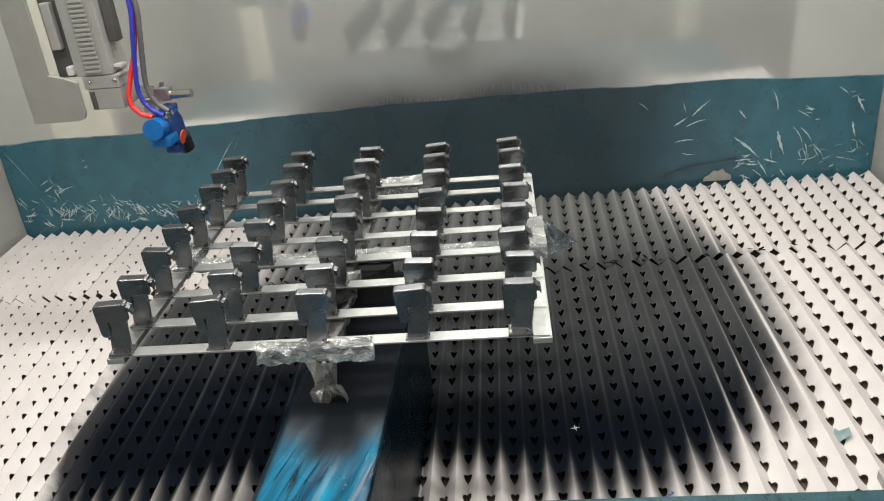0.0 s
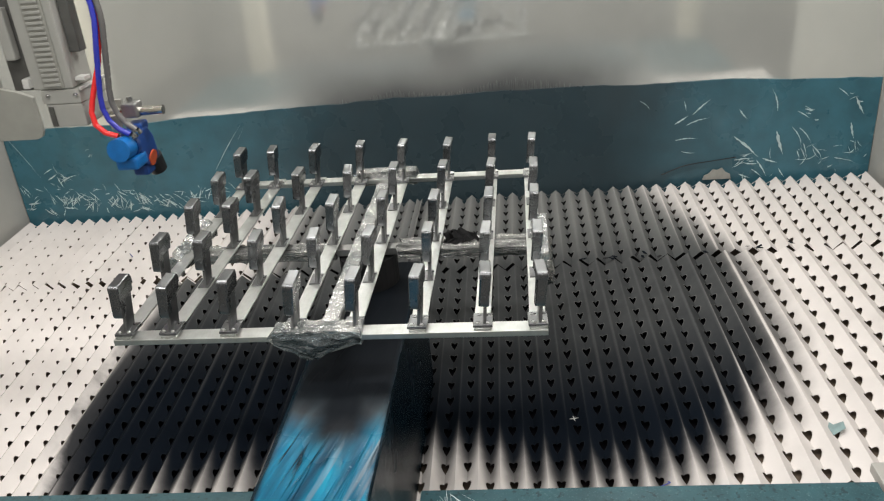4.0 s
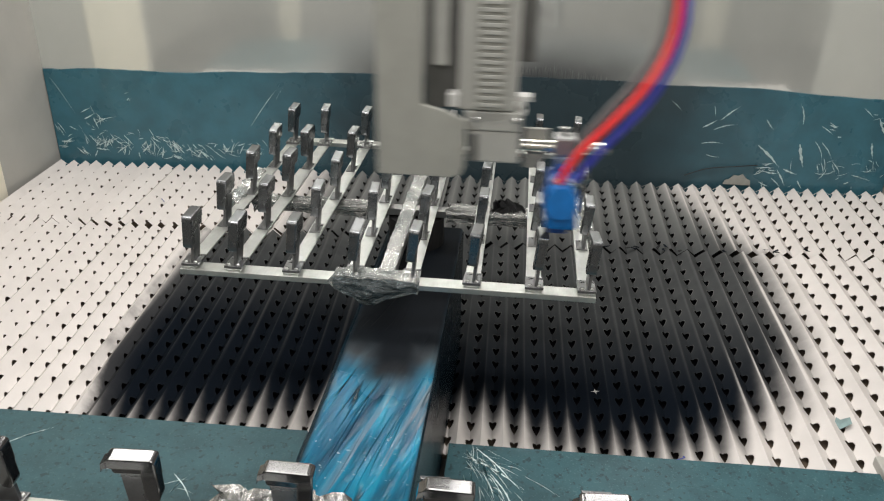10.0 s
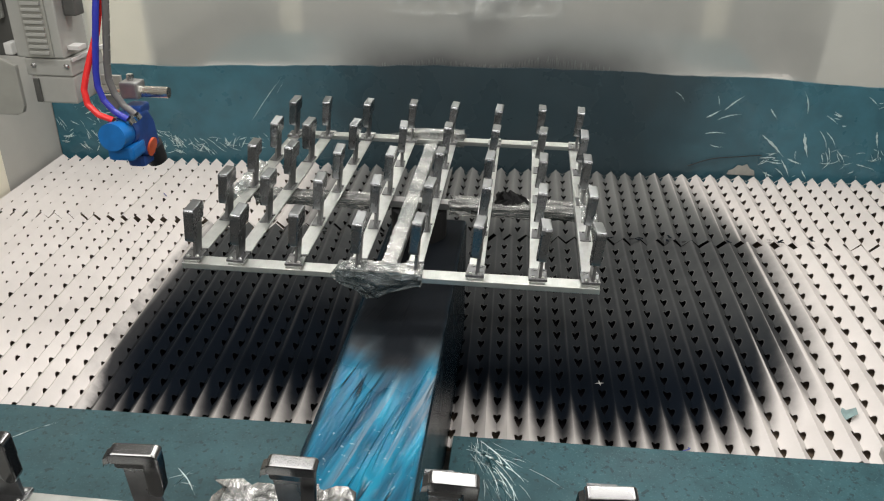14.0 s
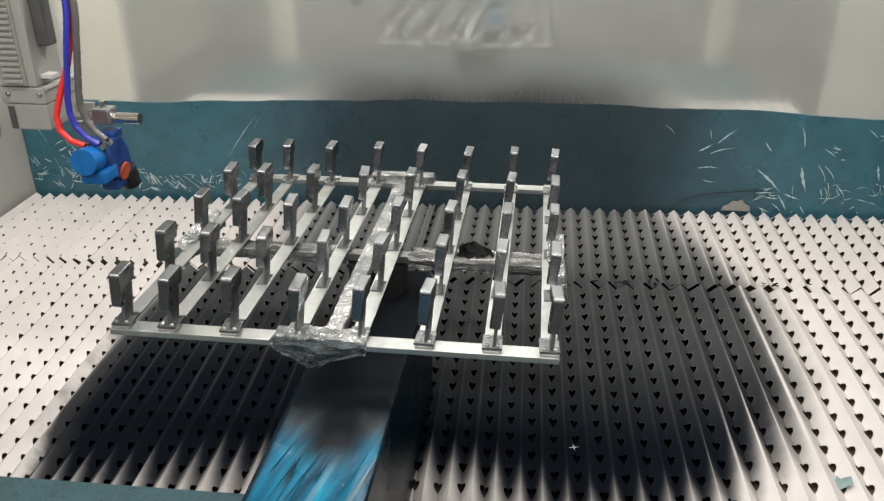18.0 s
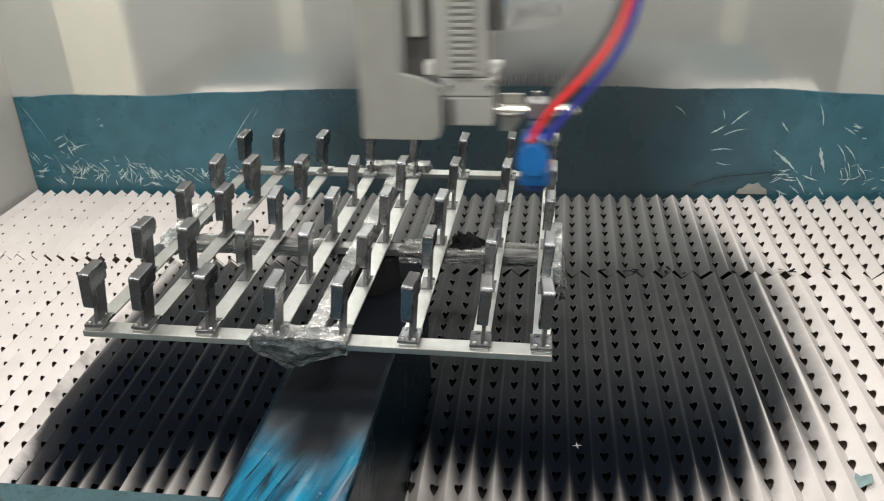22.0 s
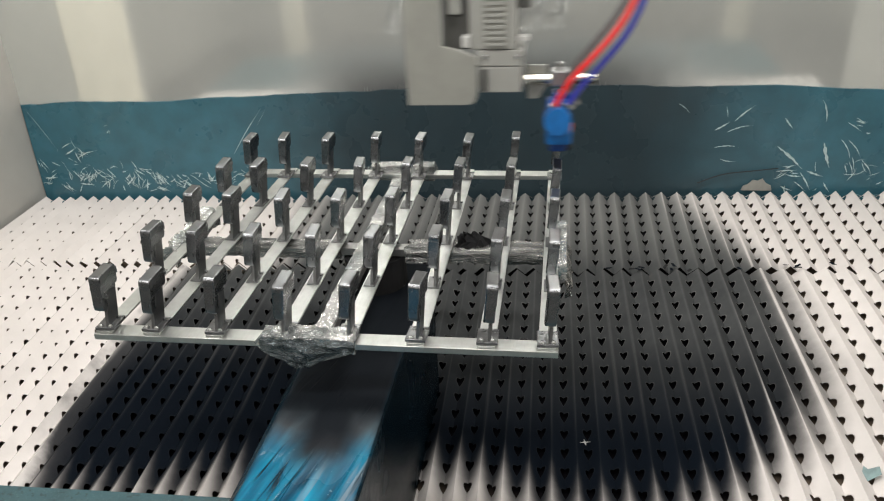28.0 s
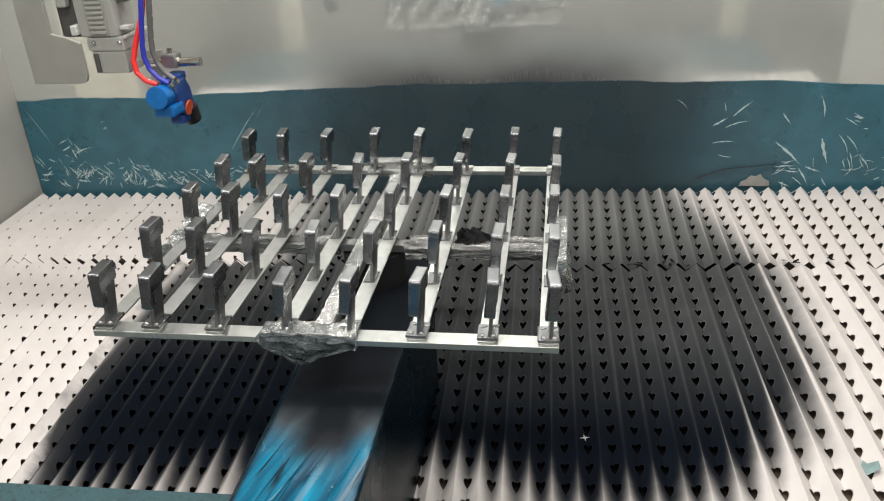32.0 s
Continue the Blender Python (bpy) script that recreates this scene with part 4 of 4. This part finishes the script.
def spray_head():
    t = thing("spray_robot", "grey reciprocator column with a blue-wrapped spray gun and hoses", "robot", pose(-0.63, 0, GUN_Z))
    # column, origin at the gun's cap
    part("side_plate", prism([(-0.336, 1.89), (-0.336, 0.044), (-0.200, 0.044), (-0.186, 0.050), (-0.180, 0.064), (-0.180, 0.150), (-0.215, 0.165), (-0.255, 0.175), (-0.255, 1.89)], "y", -0.040, -0.028, 0.002), GANTRY, t)
    slot = part("slot", box(-0.258, -0.194, 0.020, 0.035, 0.155, 1.89, 0.001), GANTRY_DARK, t)
    part("slider", box(-0.242, -0.215, -0.005, 0.019, 0.235, 0.36, 0.004), GANTRY_LIGHT, slot)
    part("stop_block", box(-0.213, -0.196, -0.014, 0.019, 0.165, 0.190, 0.003), BRIGHT_PAINT, slot)
    for i in range(40):
        part("guide_rib", box(-0.256, -0.246, 0.014, 0.020, 0.40 + 0.03 * i, 0.412 + 0.03 * i, 0), GANTRY, slot)
    col = part("column", box(-0.198, -0.094, 0.002, 0.105, 0.157, 1.899, 0.004), GANTRY_LIGHT, t)
    part("chain_tray", box(-0.168, -0.114, -0.0025, 0.0025, 0.160, 1.89, 0.001), GANTRY, col)
    rib = bpy.data.meshes.new("chain_link")
    bm = box(-0.021, 0.021, -0.004, 0.002, -0.0035, 0.0035, 0.0012)
    bm.to_mesh(rib)
    bm.free()
    rib.materials.append(GANTRY_LIGHT)
    for i in range(75):
        share("chain_link", rib, col, pose(-0.141, -0.0035, 0.170 + 0.0125 * i))
    part("edge_strip", box(-0.0925, -0.066, 0.03, 0.065, 0.24, 1.89, 0.003), GANTRY_DARK, t)
    part("nub", box(-0.0935, -0.068, 0.02, 0.05, 0.172, 0.181, 0.001), BRIGHT_PAINT, t)
    foot = part("end_block", box(-0.178, -0.084, 0.004, 0.135, 0.060, 0.1195, 0.004), GANTRY_LIGHT, t)
    # dark strip on the block's face in place of a shaded recess
    part("recess_shade", box(-0.172, -0.160, -0.002, 0.003, 0.064, 0.114, 0.001), GANTRY_DARK, foot)
    cap_plate = part("end_cap", box(-0.184, -0.082, 0.002, 0.135, 0.120, 0.156, 0.003), GANTRY_LIGHT, t)
    for x in (-0.165, -0.092):
        share("screw", SCREW_MESH, cap_plate, pose(x, 0.002, 0.142, 90, 0, 0))
    part("edge_strip", box(-0.0815, -0.0775, 0.006, 0.136, 0.1505, 0.1585, 0.001), BRIGHT_PAINT, cap_plate, "bright sheet-metal edge")
    part("rod", rod((-0.078, 0.085, 0.070), (0.084, 0.085, 0.070), 0.0125, 24), ROD, t, "polished steel rod")
    part("rod_plate", prism([(-0.075, 0.02), (-0.05, 0.02), (-0.03, 0.05), (-0.03, 0.10), (-0.075, 0.10)], "y", 0.095, 0.105, 0.002), GANTRY, t)
    clamp = part("clamp", box(-0.020, 0.022, 0.064, 0.106, 0.056, 0.094, 0.005), STEM_METAL, t)
    part("clamp_screw", rod((0.0, 0.085, 0.094), (0.0, 0.085, 0.108), 0.008, 6), SCREW, clamp)
    # gun: cap to the front, body behind it, nozzle pointing down at the back
    gun = part("gun_body", prism([(0.020, 0.018), (0.050, 0.030), (0.092, 0.028), (0.116, -0.006), (0.124, -0.060), (0.112, -0.086), (0.062, -0.072), (0.026, -0.046)], "x", -0.028, 0.026, 0.006), NAVY, t, "navy spray gun body")
    smooth(part("cap", rod((-0.002, -0.034, 0.002), (-0.002, 0.012, -0.002), 0.0300, 28), BLUE_PLASTIC, t, "bright blue wrapped cap"))
    collar = smooth(part("cap_collar", rod((-0.002, 0.0125, -0.002), (-0.002, 0.030, -0.003), 0.0325, 28), NAVY, t))
    part("wrap", box(-0.028, 0.030, -0.016, 0.050, -0.058, -0.026, 0.008), BLUE_PLASTIC, collar)
    part("top_block", box(-0.016, 0.024, 0.060, 0.108, 0.020, 0.042, 0.006), NAVY, gun)
    smooth(part("nozzle_ring", rod((0.0255, 0.080, -0.056), (0.0300, 0.080, -0.057), 0.0215, 28), ORANGE, gun, "orange ring"))
    smooth(part("nozzle", rod((0.006, 0.112, -0.064), (0.012, 0.128, -0.108), 0.029, 28, r2=0.023), BLACK_RUBBER, gun, "black nozzle"))
    part("trigger_housing", box(-0.022, 0.020, 0.050, 0.108, -0.098, -0.068, 0.010), NAVY, gun)
    for x, z in ((-0.010, 0.024), (0.018, 0.026), (0.030, 0.034)):
        part("hose_fitting", rod((x, 0.016, z - 0.012), (x - 0.003, 0.012, z + 0.006), 0.006, 10), SCREW, gun)
    # hoses: short rigid links, so that they can bend as the head travels
    hoses = []
    for name, material, radius, rest, bent in (
            ("red_hose", HOSE_RED, 0.0068,
             [(-0.008, -0.004, 0.031), (-0.045, -0.006, 0.047), (-0.064, -0.002, 0.085), (-0.046, 0.014, 0.155), (-0.022, 0.028, 0.225), (-0.010, 0.042, 0.335), (-0.046, 0.075, 0.475), (-0.085, 0.095, 0.655)],
             [(-0.008, -0.004, 0.031), (0.022, -0.004, 0.085), (0.075, 0.0, 0.142), (0.125, 0.008, 0.200), (0.160, 0.018, 0.265), (0.172, 0.03, 0.335), (0.160, 0.045, 0.405), (0.120, 0.06, 0.465), (0.06, 0.075, 0.51), (-0.03, 0.09, 0.55)]),
            ("blue_hose", HOSE_BLUE, 0.0068,
             [(0.020, 0.006, 0.031), (-0.018, 0.006, 0.057), (-0.036, 0.008, 0.105), (-0.026, 0.012, 0.185), (-0.014, 0.015, 0.255), (-0.008, 0.03, 0.345), (-0.05, 0.06, 0.485), (-0.09, 0.08, 0.655)],
             [(0.020, 0.006, 0.031), (0.048, 0.012, 0.070), (0.098, 0.018, 0.125), (0.146, 0.022, 0.188), (0.178, 0.03, 0.262), (0.186, 0.04, 0.335), (0.168, 0.05, 0.410), (0.122, 0.06, 0.468), (0.06, 0.07, 0.51), (-0.03, 0.08, 0.55)]),
            ("grey_hose", HOSE_GREY, 0.0075,
             [(0.034, 0.016, 0.039), (0.000, 0.020, 0.067), (-0.016, 0.022, 0.115), (-0.008, 0.024, 0.185), (0.002, 0.026, 0.255), (0.006, 0.035, 0.345), (-0.04, 0.06, 0.485), (-0.08, 0.08, 0.655)],
             [(0.034, 0.016, 0.039), (0.026, 0.020, 0.098), (0.066, 0.022, 0.155), (0.112, 0.026, 0.212), (0.146, 0.034, 0.272), (0.158, 0.044, 0.335), (0.148, 0.055, 0.395), (0.112, 0.065, 0.45), (0.06, 0.075, 0.495), (-0.02, 0.085, 0.535)])):
        count, length = 21, 0.031
        a, b = [[Vector(q) for q in along(line, length, count)] for line in (rest, bent)]
        first = a[0]
        fitting = part(name, rod(first + Vector((0.004, 0.004, -0.010)), first, radius * 1.15, 12), SCREW, t, name.split("_")[0] + " air hose on a steel fitting")
        bm = bmesh.new()
        bmesh.ops.create_cone(bm, cap_ends=False, segments=14, radius1=radius, radius2=radius, depth=length, matrix=Matrix.Translation((0, 0, length / 2)))
        bmesh.ops.create_uvsphere(bm, u_segments=14, v_segments=8, radius=radius, matrix=Matrix.Translation((0, 0, length)))
        me = bpy.data.meshes.new("hose_link")
        bm.to_mesh(me)
        bm.free()
        me.materials.append(material)
        for p in me.polygons:
            p.use_smooth = True
        links = [share("hose_link", me, fitting, pose(0, 0, 0)) for _ in range(count)]
        hoses.append((links, first, [(q - p).normalized() for p, q in zip(a, a[1:])], [(q - p).normalized() for p, q in zip(b, b[1:])], length))
    return t, hoses


def along(points, length, count):
    """Places at even steps on a smooth curve through points, straight on past its end."""
    pts = [np.array(p) for p in points]
    fine = []
    for i in range(len(pts) - 1):
        p0, p1, p2, p3 = pts[max(i - 1, 0)], pts[i], pts[i + 1], pts[min(i + 2, len(pts) - 1)]
        for s in range(40):
            u = s / 40
            fine.append(0.5 * ((2 * p1) + (p2 - p0) * u + (2 * p0 - 5 * p1 + 4 * p2 - p3) * u * u + (3 * p1 - p0 - 3 * p2 + p3) * u ** 3))
    fine.append(pts[-1])
    out = [fine[0]]
    for p in fine[1:]:
        if np.linalg.norm(p - out[-1]) >= length:
            out.append(out[-1] + (p - out[-1]) / np.linalg.norm(p - out[-1]) * length)
    while len(out) < count + 1:
        out.append(2 * out[-1] - out[-2])
    return out[:count + 1]


def link_poses(hose, s):
    """Where the links of a hose stand when it is bent by s: 0 at rest, 1 at the end of the stroke."""
    links, p, rest, bent, length = hose
    for a, b in zip(rest, bent):
        d = a.lerp(b, s).normalized()
        yield Matrix.Translation(p) @ d.to_track_quat("Z", "Y").to_matrix().to_4x4()
        p = p + d * length


robot, hoses = spray_head()

# one stroke out and back: seconds from its right turn, and the place along x
STROKE = [(-0.80, -0.63), (-0.70, -0.575), (-0.60, -0.47), (-0.50, -0.335), (-0.40, -0.20), (-0.30, -0.06), (-0.20, 0.10), (-0.10, 0.27),
          (0.0, 0.44), (0.06, 0.475), (0.12, 0.44), (0.22, 0.33), (0.32, 0.21), (0.42, 0.08), (0.52, -0.07), (0.62, -0.21), (0.72, -0.35), (0.82, -0.48), (0.92, -0.585), (1.02, -0.63)]
# strokes: time of the right turn, y of the stroke, x of the rest after it
STROKES = [(0.90, 0.435, -0.630), (6.84, -0.467, -0.622), (9.775, -0.455, -0.626), (12.855, -0.250, -0.620), (15.75, -0.245, -0.628), (18.895, -0.066, -0.652), (21.82, -0.056, -0.660), (24.885, 0.178, -0.652), (27.84, 0.186, -0.642), (30.855, 0.400, -0.645)]


def head(x, y):
    """The rail that the head runs on falls a little towards the left."""
    return pose(x, y, GUN_Z + 0.01 * (x - 0.44))


def motions():
    rows, swing = [(0.0, head(-0.630, STROKES[0][1]))], [(0.0, 0.0)]
    for i, (t0, y, rest) in enumerate(STROKES):
        before = STROKES[max(0, i - 1)][2]
        for k, (dt, x) in enumerate(STROKE):
            if t0 + dt > rows[-1][0] + 0.02:
                x = x if -0.55 < x else (before if dt < 0 else rest) + max(0.0, x + 0.63) * 0.8
                rows.append((t0 + dt, head(x, y)))
                if k % 2 == 0 or abs(dt) < 0.15 or k == len(STROKE) - 1:
                    swing.append((t0 + dt, max(0.0, min(1.0, (x + 0.60) / 0.95))))
        if i + 1 < len(STROKES):
            y1 = STROKES[i + 1][1]
            if i == 0:
                rows += [(2.6, head(-0.630, y)), (4.5, head(-0.622, -0.02)), (5.0, head(-0.615, -0.215)), (5.5, head(-0.620, -0.40)), (5.9, head(-0.622, y1))]
                swing += [(2.6, 0.0), (5.9, 0.0)]
            elif abs(y1 - y) > 0.05:
                a = t0 + 1.25
                rows += [(a, head(rest, y)), (a + 0.7, head(rest, y1))]
                swing += [(a, 0.0), (a + 0.7, 0.0)]
    rows.append((32.0, head(-0.645, STROKES[-1][1])))
    swing.append((32.0, 0.0))
    walk(robot, rows)
    for hose in hoses:
        bends = [(t, list(link_poses(hose, s))) for t, s in swing]
        for n, link in enumerate(hose[0]):
            walk(link, [(t, places[n]) for t, places in bends])
    turn = [(0.0, -88.8), (1.8, -88.8), (1.9, -87.2), (2.0, -82.5), (2.1, -75.0), (2.2, -65.5), (2.3, -57.0), (2.4, -48.0), (2.5, -37.5), (2.7, -17.0), (2.85, -5.0), (3.0, -0.6), (3.1, 0.0), (32.0, 0.0)]
    walk(main_rack, [(t, pose(RACK_X, 0, RACK_Z, 0, 0, a)) for t, a in turn])


motions()
